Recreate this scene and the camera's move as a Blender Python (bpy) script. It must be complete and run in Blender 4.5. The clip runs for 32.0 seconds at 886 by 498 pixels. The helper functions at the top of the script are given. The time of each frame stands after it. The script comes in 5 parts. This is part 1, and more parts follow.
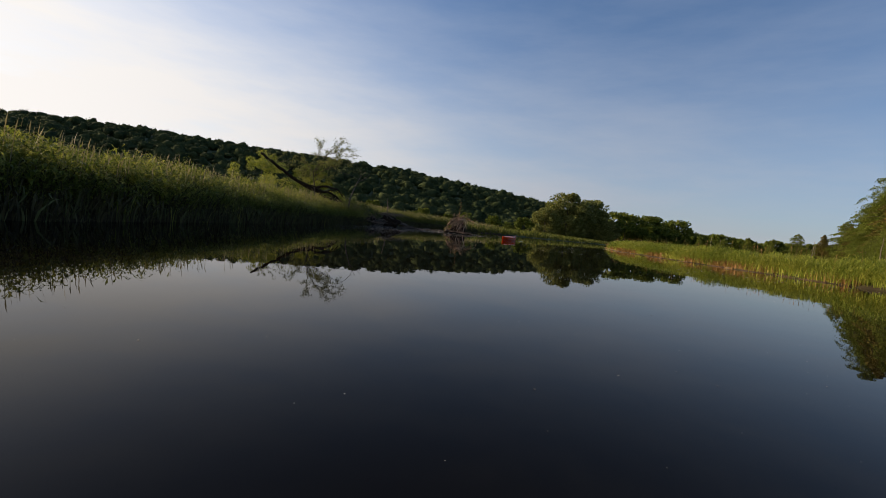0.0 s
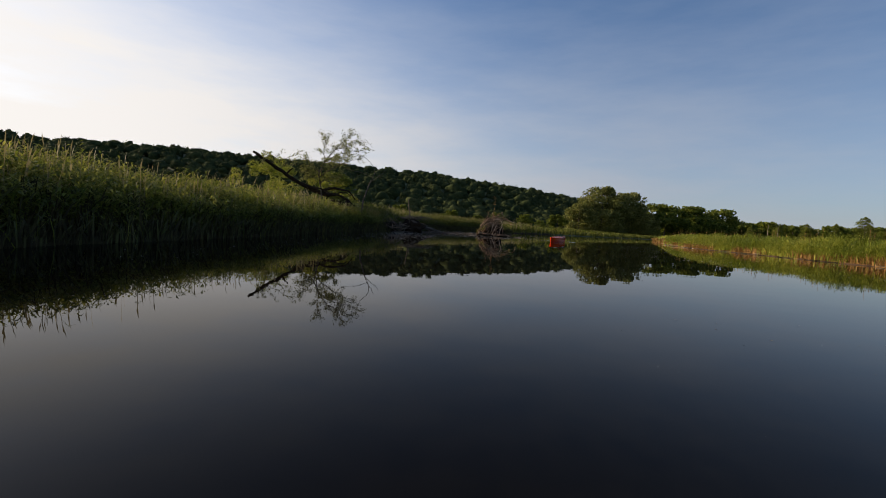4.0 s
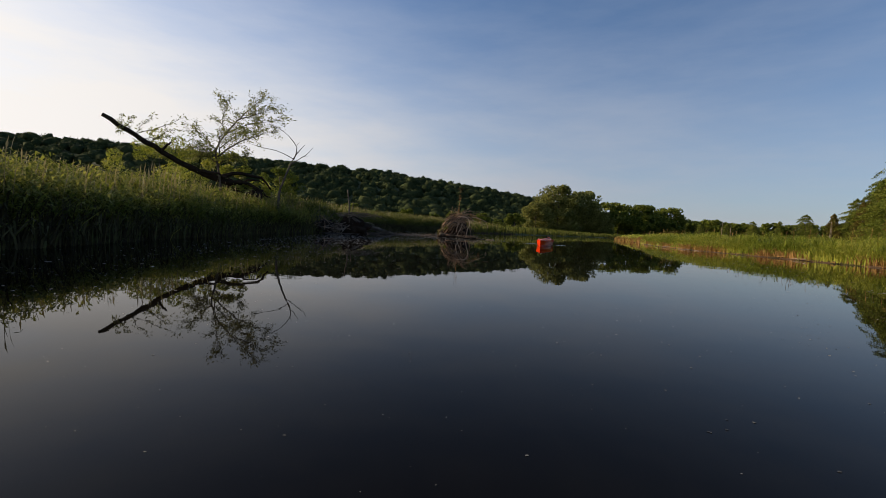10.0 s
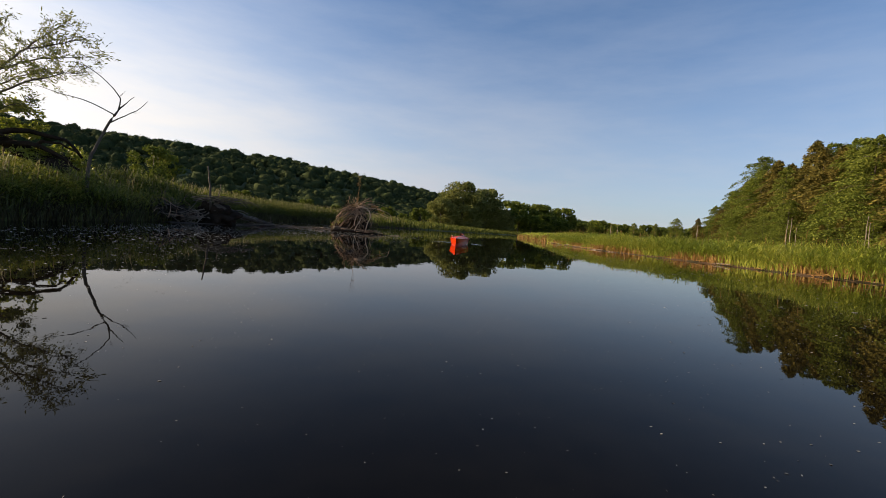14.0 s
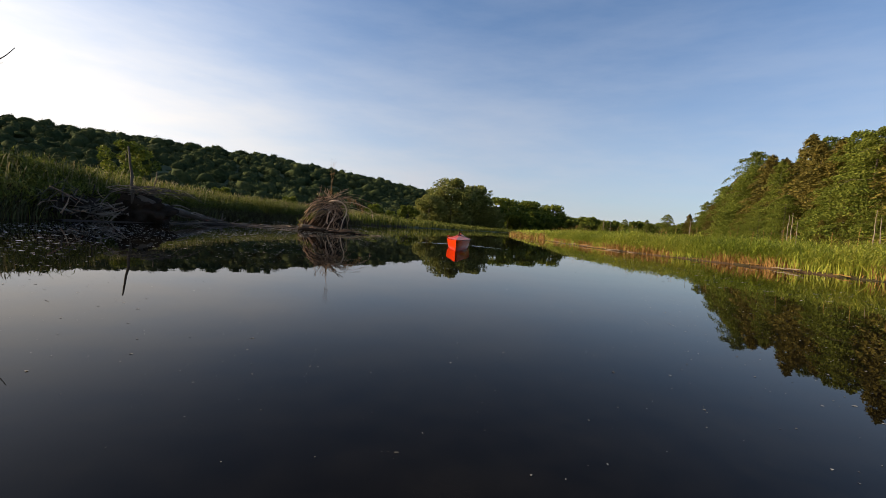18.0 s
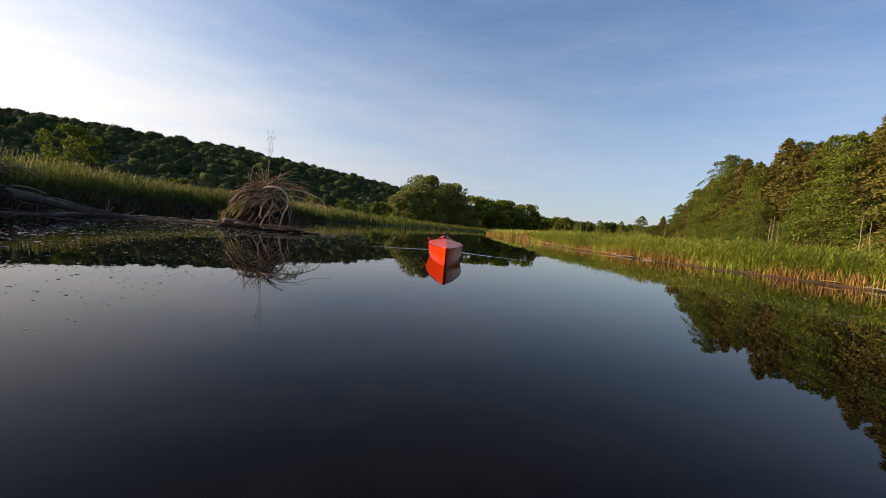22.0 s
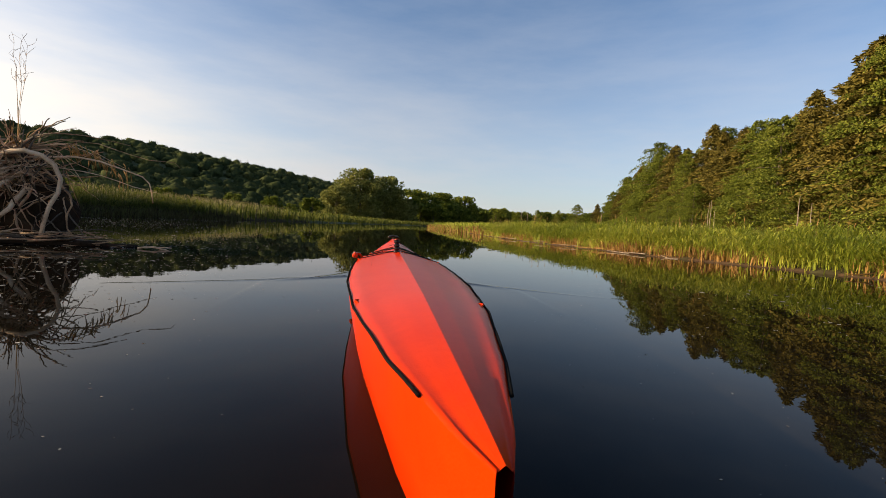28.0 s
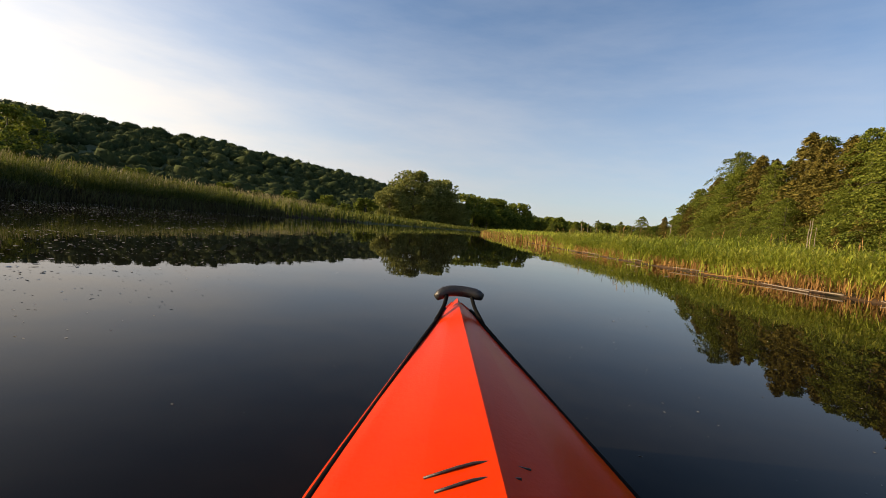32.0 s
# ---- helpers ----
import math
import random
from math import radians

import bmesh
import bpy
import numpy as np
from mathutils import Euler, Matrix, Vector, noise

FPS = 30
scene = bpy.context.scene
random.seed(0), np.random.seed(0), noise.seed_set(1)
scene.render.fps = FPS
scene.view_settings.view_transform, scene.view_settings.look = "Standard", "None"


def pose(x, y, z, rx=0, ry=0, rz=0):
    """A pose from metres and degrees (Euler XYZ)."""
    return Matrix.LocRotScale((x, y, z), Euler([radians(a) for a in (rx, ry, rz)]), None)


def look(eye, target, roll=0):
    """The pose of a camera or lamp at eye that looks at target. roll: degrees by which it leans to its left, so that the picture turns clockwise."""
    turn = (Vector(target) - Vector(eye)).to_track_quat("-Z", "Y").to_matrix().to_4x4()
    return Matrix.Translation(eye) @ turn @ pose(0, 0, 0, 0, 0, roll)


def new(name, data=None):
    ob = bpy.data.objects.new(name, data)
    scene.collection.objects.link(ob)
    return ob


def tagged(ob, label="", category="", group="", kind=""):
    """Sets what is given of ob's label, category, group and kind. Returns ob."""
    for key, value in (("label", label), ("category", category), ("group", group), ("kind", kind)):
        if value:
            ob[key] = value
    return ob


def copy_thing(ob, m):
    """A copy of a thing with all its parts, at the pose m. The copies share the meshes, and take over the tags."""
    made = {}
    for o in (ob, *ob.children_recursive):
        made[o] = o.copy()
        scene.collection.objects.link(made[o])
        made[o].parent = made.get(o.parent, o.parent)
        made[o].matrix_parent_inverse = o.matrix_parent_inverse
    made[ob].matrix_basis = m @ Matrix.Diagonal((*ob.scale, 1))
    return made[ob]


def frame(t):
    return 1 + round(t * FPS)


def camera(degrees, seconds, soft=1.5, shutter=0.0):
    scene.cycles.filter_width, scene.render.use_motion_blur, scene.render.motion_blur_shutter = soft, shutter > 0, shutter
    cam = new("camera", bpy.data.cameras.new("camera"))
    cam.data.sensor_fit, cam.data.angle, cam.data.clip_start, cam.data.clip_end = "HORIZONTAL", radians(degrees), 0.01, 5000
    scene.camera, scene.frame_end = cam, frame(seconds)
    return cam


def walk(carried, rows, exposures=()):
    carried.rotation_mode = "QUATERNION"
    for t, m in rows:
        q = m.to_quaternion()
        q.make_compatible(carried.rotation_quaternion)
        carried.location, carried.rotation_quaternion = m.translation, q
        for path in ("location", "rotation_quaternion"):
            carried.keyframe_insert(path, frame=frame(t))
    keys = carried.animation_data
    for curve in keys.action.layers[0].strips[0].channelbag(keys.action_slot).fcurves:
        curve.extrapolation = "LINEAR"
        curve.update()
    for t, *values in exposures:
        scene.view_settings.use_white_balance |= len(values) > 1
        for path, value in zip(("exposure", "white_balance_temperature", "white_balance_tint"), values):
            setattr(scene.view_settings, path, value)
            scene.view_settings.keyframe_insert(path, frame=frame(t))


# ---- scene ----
cam = camera(90.0, 32.0, soft=0.7)
EXPOSURES = [(0.0, 0.55, 6600, 12), (5.0, 0.5, 6600, 12), (9.0, 0.5, 6600, 12), (15.0, 0.9, 6750, 12), (25.0, 1.0, 6850, 12), (28.0, 1.06, 7450, 12), (32.0, 1.06, 7450, 12)]
EYE = 0.489  # the eye's height over the water
# seconds, x, y, yaw, pitch, roll
PATH = [
    (0.0, -0.084, -0.008, 0.26, -3.04, 6.40),
    (0.5, -0.143, 0.623, 0.97, -3.04, 5.83),
    (1.0, -0.190, 1.241, 1.75, -3.03, 5.24),
    (1.5, -0.243, 1.829, 2.60, -2.98, 4.74),
    (2.0, -0.265, 2.388, 3.43, -3.00, 4.97),
    (2.5, -0.267, 2.924, 4.28, -3.03, 4.58),
    (4.5, -0.380, 5.261, 4.03, -3.06, 3.38),
    (5.0, -0.402, 5.733, 3.45, -2.91, 5.18),
    (5.5, -0.426, 6.200, 3.16, -2.83, 6.74),
    (6.0, -0.450, 6.675, 3.00, -2.76, 8.34),
    (6.5, -0.447, 7.165, 3.01, -2.85, 5.93),
    (7.0, -0.453, 7.632, 3.14, -2.88, 5.15),
    (7.5, -0.485, 8.097, 3.33, -2.84, 6.24),
    (8.0, -0.517, 8.587, 3.80, -2.90, 5.06),
    (8.5, -0.550, 9.063, 4.58, -2.97, 3.98),
    (9.0, -0.585, 9.549, 4.54, -2.99, 3.04),
    (9.5, -0.616, 10.053, 1.74, -2.77, 3.55),
    (10.0, -0.611, 10.604, -1.58, -2.80, 3.16),
    (10.5, -0.597, 11.127, -3.75, -2.79, 2.51),
    (11.0, -0.590, 11.645, -5.52, -2.79, 2.26),
    (11.5, -0.567, 12.127, -7.13, -2.73, 3.02),
    (12.0, -0.517, 12.560, -8.51, -2.73, 3.14),
    (12.5, -0.444, 12.940, -10.05, -2.73, 3.15),
    (13.0, -0.373, 13.262, -11.40, -2.71, 3.94),
    (13.5, -0.261, 13.548, -12.66, -2.68, 4.58),
    (14.0, -0.154, 13.841, -13.87, -2.69, 4.72),
    (14.5, -0.037, 14.179, -15.02, -2.70, 4.25),
    (15.0, 0.056, 14.535, -16.11, -2.71, 3.78),
    (15.5, 0.095, 14.921, -17.30, -2.72, 3.77),
    (17.5, 0.412, 16.543, -16.80, -2.90, 3.73),
    (18.0, 0.466, 17.052, -15.41, -2.90, 4.38),
    (18.5, 0.549, 17.544, -14.80, -2.94, 4.24),
    (19.0, 0.639, 18.005, -15.30, -2.80, 5.21),
    (19.5, 0.766, 18.439, -17.37, -2.80, 5.48),
    (20.0, 0.892, 18.852, -19.19, -2.88, 4.32),
    (20.5, 1.002, 19.288, -20.21, -2.93, 2.94),
    (21.0, 1.134, 19.769, -19.48, -2.88, 4.08),
    (21.5, 1.243, 20.270, -18.96, -2.87, 5.01),
    (22.0, 1.374, 20.738, -18.88, -2.86, 5.34),
    (22.5, 1.499, 21.199, -18.91, -2.85, 5.33),
    (23.0, 1.596, 21.656, -19.09, -2.86, 5.03),
    (23.5, 1.712, 22.076, -19.41, -2.85, 5.12),
    (24.0, 1.834, 22.483, -19.89, -2.85, 5.26),
    (24.5, 1.947, 22.886, -20.51, -2.86, 4.88),
    (25.0, 2.054, 23.298, -21.20, -2.90, 4.37),
    (25.5, 2.181, 23.682, -21.95, -2.90, 4.32),
    (27.5, 2.809, 25.191, -26.25, -2.94, 4.56),
    (28.0, 2.905, 25.534, -26.92, -3.02, 3.31),
    (28.5, 3.052, 25.959, -25.96, -2.91, 4.59),
    (29.0, 3.241, 26.446, -23.92, -2.91, 5.21),
    (29.5, 3.393, 26.926, -22.60, -2.88, 5.40),
    (30.0, 3.559, 27.405, -21.81, -2.91, 5.09),
    (30.5, 3.765, 27.855, -21.09, -2.87, 5.77),
    (31.0, 3.933, 28.246, -20.67, -2.84, 6.48),
    (31.5, 4.065, 28.635, -20.42, -2.83, 6.73),
    (32.0, 4.149, 29.004, -20.35, -2.87, 5.98),
]
walk(cam, [(t, pose(x, y, EYE, 90, 0, yaw) @ pose(0, 0, 0, pitch) @ pose(0, 0, 0, 0, 0, roll)) for t, x, y, yaw, pitch, roll in PATH], EXPOSURES)

# ---- world and sun ----
SUN_AZ, SUN_EL = -70.0, 16.0  # degrees clockwise from +y, and above the horizon
world = bpy.data.worlds.new("sky")
scene.world = world
world.use_nodes = True
wn, wl = world.node_tree.nodes, world.node_tree.links
wn.clear()
sky = wn.new("ShaderNodeTexSky")
sky.sky_type = "NISHITA"
sky.sun_disc = False
sky.sun_elevation, sky.sun_rotation = radians(SUN_EL), radians(SUN_AZ)
sky.air_density, sky.dust_density, sky.ozone_density = 0.9, 1.0, 4.0
wtc = wn.new("ShaderNodeTexCoord")
wmap = wn.new("ShaderNodeMapping")
wmap.inputs["Scale"].default_value = (1.0, 1.0, 4.5)
wmap.inputs["Rotation"].default_value = (0.9, 0.5, 0.6)
wnoise = wn.new("ShaderNodeTexNoise")
wnoise.inputs["Scale"].default_value = 2.2
wnoise.inputs["Detail"].default_value = 6.0
wnoise.inputs["Roughness"].default_value = 0.6
wramp = wn.new("ShaderNodeValToRGB")
wramp.color_ramp.elements[0].position, wramp.color_ramp.elements[1].position = 0.42, 0.8
wramp.color_ramp.elements[0].color, wramp.color_ramp.elements[1].color = (0, 0, 0, 1), (0.11, 0.11, 0.11, 1)
wmix = wn.new("ShaderNodeMixRGB")
wmix.inputs["Color2"].default_value = (4.6, 4.9, 5.4, 1)
wbg = wn.new("ShaderNodeBackground")
wbg.inputs["Strength"].default_value = 0.10
wout = wn.new("ShaderNodeOutputWorld")
wl.new(wtc.outputs["Generated"], wmap.inputs["Vector"])
wl.new(wmap.outputs["Vector"], wnoise.inputs["Vector"])
wl.new(wnoise.outputs["Fac"], wramp.inputs["Fac"])
wl.new(wramp.outputs["Color"], wmix.inputs["Fac"])
wl.new(sky.outputs["Color"], wmix.inputs["Color1"])
# a warm haze that thins out upwards
wsep = wn.new("ShaderNodeSeparateXYZ")
wl.new(wtc.outputs["Generated"], wsep.inputs["Vector"])
whz = wn.new("ShaderNodeMapRange")
whz.interpolation_type = "SMOOTHSTEP"
whz.inputs["From Min"].default_value, whz.inputs["From Max"].default_value = -0.05, 0.5
whz.inputs["To Min"].default_value, whz.inputs["To Max"].default_value = 0.95, 0.0
wl.new(wsep.outputs["Z"], whz.inputs["Value"])
whx = wn.new("ShaderNodeMapRange")
whx.interpolation_type = "SMOOTHSTEP"
whx.inputs["From Min"].default_value, whx.inputs["From Max"].default_value = -0.7, 0.1
whx.inputs["To Min"].default_value, whx.inputs["To Max"].default_value = 0.68, 0.5
wl.new(wsep.outputs["X"], whx.inputs["Value"])
wl.new(whx.outputs["Result"], whz.inputs["From Max"])
whn = wn.new("ShaderNodeMath")
whn.operation = "MULTIPLY_ADD"
whn.inputs[1].default_value, whn.inputs[2].default_value = 1.5, 0.25
wl.new(wnoise.outputs["Fac"], whn.inputs[0])
whm = wn.new("ShaderNodeMath")
whm.operation = "MULTIPLY"
whm.use_clamp = True
wl.new(whz.outputs["Result"], whm.inputs[0])
wl.new(whn.outputs[0], whm.inputs[1])
whaze = wn.new("ShaderNodeMixRGB")
wside = wn.new("ShaderNodeMapRange")
wside.interpolation_type = "SMOOTHSTEP"
wside.inputs["From Min"].default_value, wside.inputs["From Max"].default_value = -0.85, 0.4
wl.new(wsep.outputs["X"], wside.inputs["Value"])
whcol = wn.new("ShaderNodeMixRGB")
whcol.inputs["Color1"].default_value, whcol.inputs["Color2"].default_value = (6.7, 6.55, 6.3, 1), (2.9, 3.15, 3.6, 1)
wl.new(wside.outputs["Result"], whcol.inputs["Fac"])
wl.new(whcol.outputs["Color"], whaze.inputs["Color2"])
whs = wn.new("ShaderNodeMapRange")
whs.inputs["From Min"].default_value, whs.inputs["From Max"].default_value = -0.6, 0.7
whs.inputs["To Min"].default_value, whs.inputs["To Max"].default_value = 1.4, 0.68
wl.new(wsep.outputs["X"], whs.inputs["Value"])
whf = wn.new("ShaderNodeMath")
whf.operation = "MULTIPLY"
whf.use_clamp = True
wl.new(whm.outputs[0], whf.inputs[0])
wl.new(whs.outputs["Result"], whf.inputs[1])
wl.new(whf.outputs[0], whaze.inputs["Fac"])
wl.new(wmix.outputs["Color"], whaze.inputs["Color1"])
wl.new(whaze.outputs["Color"], wbg.inputs["Color"])
wl.new(wbg.outputs["Background"], wout.inputs["Surface"])

sun_data = bpy.data.lights.new("sun", "SUN")
sun_data.energy, sun_data.angle, sun_data.color = 4.6, radians(0.6), (1.0, 0.80, 0.54)
sun = new("sun", sun_data)
_s = Vector((math.sin(radians(SUN_AZ)) * math.cos(radians(SUN_EL)), math.cos(radians(SUN_AZ)) * math.cos(radians(SUN_EL)), math.sin(radians(SUN_EL))))
sun.matrix_world = look(_s * 100, (0, 0, 0))


# ---- materials ----
def material(name, colours, rough=0.6, scale=3.0, bump=0.0, bump_scale=30.0, spec=0.5, metal=0.0, island=0.0, leafy=0.0, coords="Object", coat=0.0):
    """colours: two or three, mixed by noise at two scales and, for loose pieces, by chance from piece to piece. leafy: light that comes through."""
    m = bpy.data.materials.new(name)
    m.use_nodes = True
    n, l = m.node_tree.nodes, m.node_tree.links
    b = n["Principled BSDF"]
    b.inputs["Roughness"].default_value, b.inputs["Metallic"].default_value = rough, metal
    b.inputs["Specular IOR Level"].default_value = spec
    b.inputs["Coat Weight"].default_value = coat
    tc = n.new("ShaderNodeTexCoord")
    big = n.new("ShaderNodeTexNoise")
    big.inputs["Scale"].default_value, big.inputs["Detail"].default_value = scale, 3.0
    small = n.new("ShaderNodeTexNoise")
    small.inputs["Scale"].default_value, small.inputs["Detail"].default_value = scale * 9, 2.0
    l.new(tc.outputs[coords], big.inputs["Vector"])
    l.new(tc.outputs[coords], small.inputs["Vector"])
    mix = n.new("ShaderNodeMath")
    mix.operation = "MULTIPLY_ADD"
    mix.inputs[1].default_value = 0.35
    l.new(small.outputs["Fac"], mix.inputs[0])
    half = n.new("ShaderNodeMath")
    half.operation = "MULTIPLY"
    half.inputs[1].default_value = 0.65
    l.new(big.outputs["Fac"], half.inputs[0])
    l.new(half.outputs[0], mix.inputs[2])
    fac = mix.outputs[0]
    if island:
        geo = n.new("ShaderNodeNewGeometry")
        add = n.new("ShaderNodeMath")
        add.operation = "MULTIPLY_ADD"
        add.inputs[1].default_value = island
        l.new(geo.outputs["Random Per Island"], add.inputs[0])
        sub = n.new("ShaderNodeMath")
        sub.operation = "SUBTRACT"
        sub.inputs[1].default_value = island / 2
        l.new(fac, sub.inputs[0])
        l.new(sub.outputs[0], add.inputs[2])
        fac = add.outputs[0]
    ramp = n.new("ShaderNodeValToRGB")
    el = ramp.color_ramp.elements
    el[0].position, el[1].position = 0.3, 0.7
    el[0].color, el[1].color = (*colours[0], 1), (*colours[-1], 1)
    if len(colours) > 2:
        for k, col in enumerate(colours[1:-1]):
            e = el.new(0.3 + 0.4 * (k + 1) / (len(colours) - 1))
            e.color = (*col, 1)
    l.new(fac, ramp.inputs["Fac"])
    l.new(ramp.outputs["Color"], b.inputs["Base Color"])
    if bump:
        bt = n.new("ShaderNodeTexNoise")
        bt.inputs["Scale"].default_value, bt.inputs["Detail"].default_value = bump_scale, 4.0
        l.new(tc.outputs[coords], bt.inputs["Vector"])
        bp = n.new("ShaderNodeBump")
        bp.inputs["Strength"].default_value, bp.inputs["Distance"].default_value = bump, 0.02 if bump_scale > 2 else 0.5
        l.new(bt.outputs["Fac"], bp.inputs["Height"])
        l.new(bp.outputs["Normal"], b.inputs["Normal"])
    if leafy:
        tr = n.new("ShaderNodeBsdfTranslucent")
        ms = n.new("ShaderNodeMixShader")
        ms.inputs["Fac"].default_value = leafy
        l.new(ramp.outputs["Color"], tr.inputs["Color"])
        l.new(b.outputs["BSDF"], ms.inputs[1])
        l.new(tr.outputs["BSDF"], ms.inputs[2])
        l.new(ms.outputs["Shader"], n["Material Output"].inputs["Surface"])
    return m


M = {}
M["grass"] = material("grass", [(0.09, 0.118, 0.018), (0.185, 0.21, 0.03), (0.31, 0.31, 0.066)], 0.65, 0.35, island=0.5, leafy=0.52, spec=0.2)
# a darker copy of grass, with shade put into its colour
M["shaded_grass"] = material("shaded_grass", [(0.045, 0.062, 0.01), (0.088, 0.108, 0.016), (0.15, 0.158, 0.034)], 0.65, 0.35, island=0.5, leafy=0.45, spec=0.2)
M["seed"] = material("seed_heads", [(0.16, 0.14, 0.06), (0.27, 0.23, 0.11)], 0.7, 0.5, island=0.4, leafy=0.3)
M["reed"] = material("reed", [(0.14, 0.185, 0.018), (0.245, 0.288, 0.032), (0.4, 0.395, 0.065)], 0.6, 0.3, island=0.4, leafy=0.35, spec=0.25)
M["straw"] = material("straw", [(0.2, 0.1, 0.024), (0.33, 0.185, 0.048)], 0.7, 0.5, island=0.4, leafy=0.2)
# dark colour for added stems that stand in for shade at the bank foot
M["foot_shade"] = material("foot_shade", [(0.035, 0.031, 0.016), (0.08, 0.068, 0.032), (0.1, 0.11, 0.04)], 0.9, 0.6, island=0.5, spec=0.1)
M["peat"] = material("peat", [(0.03, 0.02, 0.012), (0.075, 0.048, 0.027)], 0.95, 2.5, bump=0.8, bump_scale=22, spec=0.1)
M["soil"] = material("soil", [(0.02, 0.017, 0.01), (0.05, 0.04, 0.022), (0.06, 0.06, 0.025)], 1.0, 0.25, bump=0.6, bump_scale=6, spec=0.05)
M["mud"] = material("mud", [(0.022, 0.015, 0.01), (0.06, 0.04, 0.026)], 0.8, 1.2, spec=0.25, bump=0.6, bump_scale=14)
M["ledge"] = material("ledge", [(0.04, 0.024, 0.012), (0.1, 0.058, 0.028)], 0.8, 1.6, spec=0.3, bump=0.6, bump_scale=16)
M["meadow"] = material("meadow", [(0.03, 0.048, 0.011), (0.05, 0.07, 0.016), (0.085, 0.1, 0.03)], 0.9, 0.3, bump=0.8, bump_scale=9)
M["leaf"] = material("leaf", [(0.055, 0.082, 0.011), (0.11, 0.14, 0.017), (0.185, 0.205, 0.03)], 0.7, 0.25, island=0.4, leafy=0.3, spec=0.2)
M["willow_leaf"] = material("willow_leaf", [(0.1, 0.115, 0.028), (0.17, 0.185, 0.046), (0.25, 0.25, 0.07)], 0.65, 0.25, island=0.4, leafy=0.35, spec=0.25)
M["bright_leaf"] = material("bright_leaf", [(0.12, 0.15, 0.015), (0.22, 0.25, 0.025), (0.3, 0.31, 0.05)], 0.5, 0.5, island=0.4, leafy=0.5)
M["needle"] = material("needle", [(0.066, 0.062, 0.014), (0.125, 0.106, 0.022), (0.19, 0.15, 0.036)], 0.8, 0.2, island=0.4, leafy=0.15, spec=0.15)
M["green_needle"] = material("green_needle", [(0.062, 0.088, 0.013), (0.12, 0.147, 0.021), (0.195, 0.21, 0.036)], 0.8, 0.2, island=0.4, leafy=0.2, spec=0.15)
M["hill_leaf"] = material("hill_leaf", [(0.027, 0.042, 0.018), (0.043, 0.061, 0.025), (0.066, 0.082, 0.033)], 1.0, 0.05, bump=0.5, bump_scale=1.1, spec=0.05, island=0.3, leafy=0.22)
M["bark"] = material("bark", [(0.05, 0.04, 0.03), (0.12, 0.1, 0.075)], 0.9, 3.0, bump=0.8, bump_scale=25)
M["dead_wood"] = material("dead_wood", [(0.11, 0.085, 0.06), (0.2, 0.16, 0.12), (0.3, 0.25, 0.19)], 0.85, 4.0, bump=0.7, bump_scale=40)
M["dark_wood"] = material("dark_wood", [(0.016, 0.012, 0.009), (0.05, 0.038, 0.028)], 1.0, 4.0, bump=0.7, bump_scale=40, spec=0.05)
M["pale_root"] = material("pale_root", [(0.3, 0.19, 0.11), (0.5, 0.36, 0.24), (0.62, 0.5, 0.36)], 0.75, 6.0, bump=0.4, bump_scale=60)
M["root"] = material("root", [(0.12, 0.068, 0.036), (0.3, 0.18, 0.1), (0.52, 0.37, 0.24)], 0.8, 5.0, bump=0.6, bump_scale=50)
M["red"] = material("red_plastic", [(0.5, 0.026, 0.0035), (0.57, 0.034, 0.0045)], 0.22, 4.0, bump=0.05, bump_scale=160, spec=0.24)
M["red"].node_tree.nodes["Principled BSDF"].inputs["IOR"].default_value = 1.14
M["orange"] = material("orange_plastic", [(0.62, 0.045, 0.006), (0.7, 0.055, 0.01)], 0.35, 8.0, bump=0.05, bump_scale=200)
M["cord"] = material("black_cord", [(0.004, 0.004, 0.004), (0.009, 0.009, 0.009)], 0.9, 60, bump=0.3, bump_scale=500, spec=0.04)
M["seam"] = material("dark_seam", [(0.15, 0.009, 0.003), (0.2, 0.013, 0.004)], 0.9, 9.0, spec=0.05)
M["rubber"] = material("black_rubber", [(0.007, 0.006, 0.006), (0.013, 0.012, 0.012)], 0.16, 20, bump=0.05, bump_scale=200, spec=0.3)
M["black"] = material("black_plastic", [(0.01, 0.01, 0.01), (0.02, 0.02, 0.02)], 0.5, 20, bump=0.15, bump_scale=120)
M["clear"] = material("clear_plastic", [(0.75, 0.72, 0.68), (0.85, 0.82, 0.78)], 0.15, 20)
M["clear"].node_tree.nodes["Principled BSDF"].inputs["Transmission Weight"].default_value = 0.6
M["scum"] = material("scum", [(0.08, 0.076, 0.063), (0.17, 0.162, 0.138), (0.32, 0.305, 0.265)], 0.6, 3.0, island=0.6)
M["pale"] = material("pale_float", [(0.75, 0.75, 0.72), (0.82, 0.82, 0.8)], 0.5, 5.0)

# still, dark water with faint ripples
w = bpy.data.materials.new("water")
w.use_nodes = True
n, l = w.node_tree.nodes, w.node_tree.links
b = n["Principled BSDF"]
b.inputs["Base Color"].default_value = (0.002, 0.002, 0.0015, 1)
b.inputs["Roughness"].default_value = 0.02
b.inputs["IOR"].default_value = 1.135
tc = n.new("ShaderNodeTexCoord")
t1 = n.new("ShaderNodeTexNoise")
t1.inputs["Scale"].default_value, t1.inputs["Detail"].default_value = 0.9, 2.0
t2 = n.new("ShaderNodeTexNoise")
t2.inputs["Scale"].default_value, t2.inputs["Detail"].default_value = 6.0, 4.0
wmp = n.new("ShaderNodeMapping")
wmp.inputs["Scale"].default_value = (0.7, 1.1, 1.0)
l.new(tc.outputs["Object"], wmp.inputs["Vector"])
l.new(wmp.outputs["Vector"], t1.inputs["Vector"])
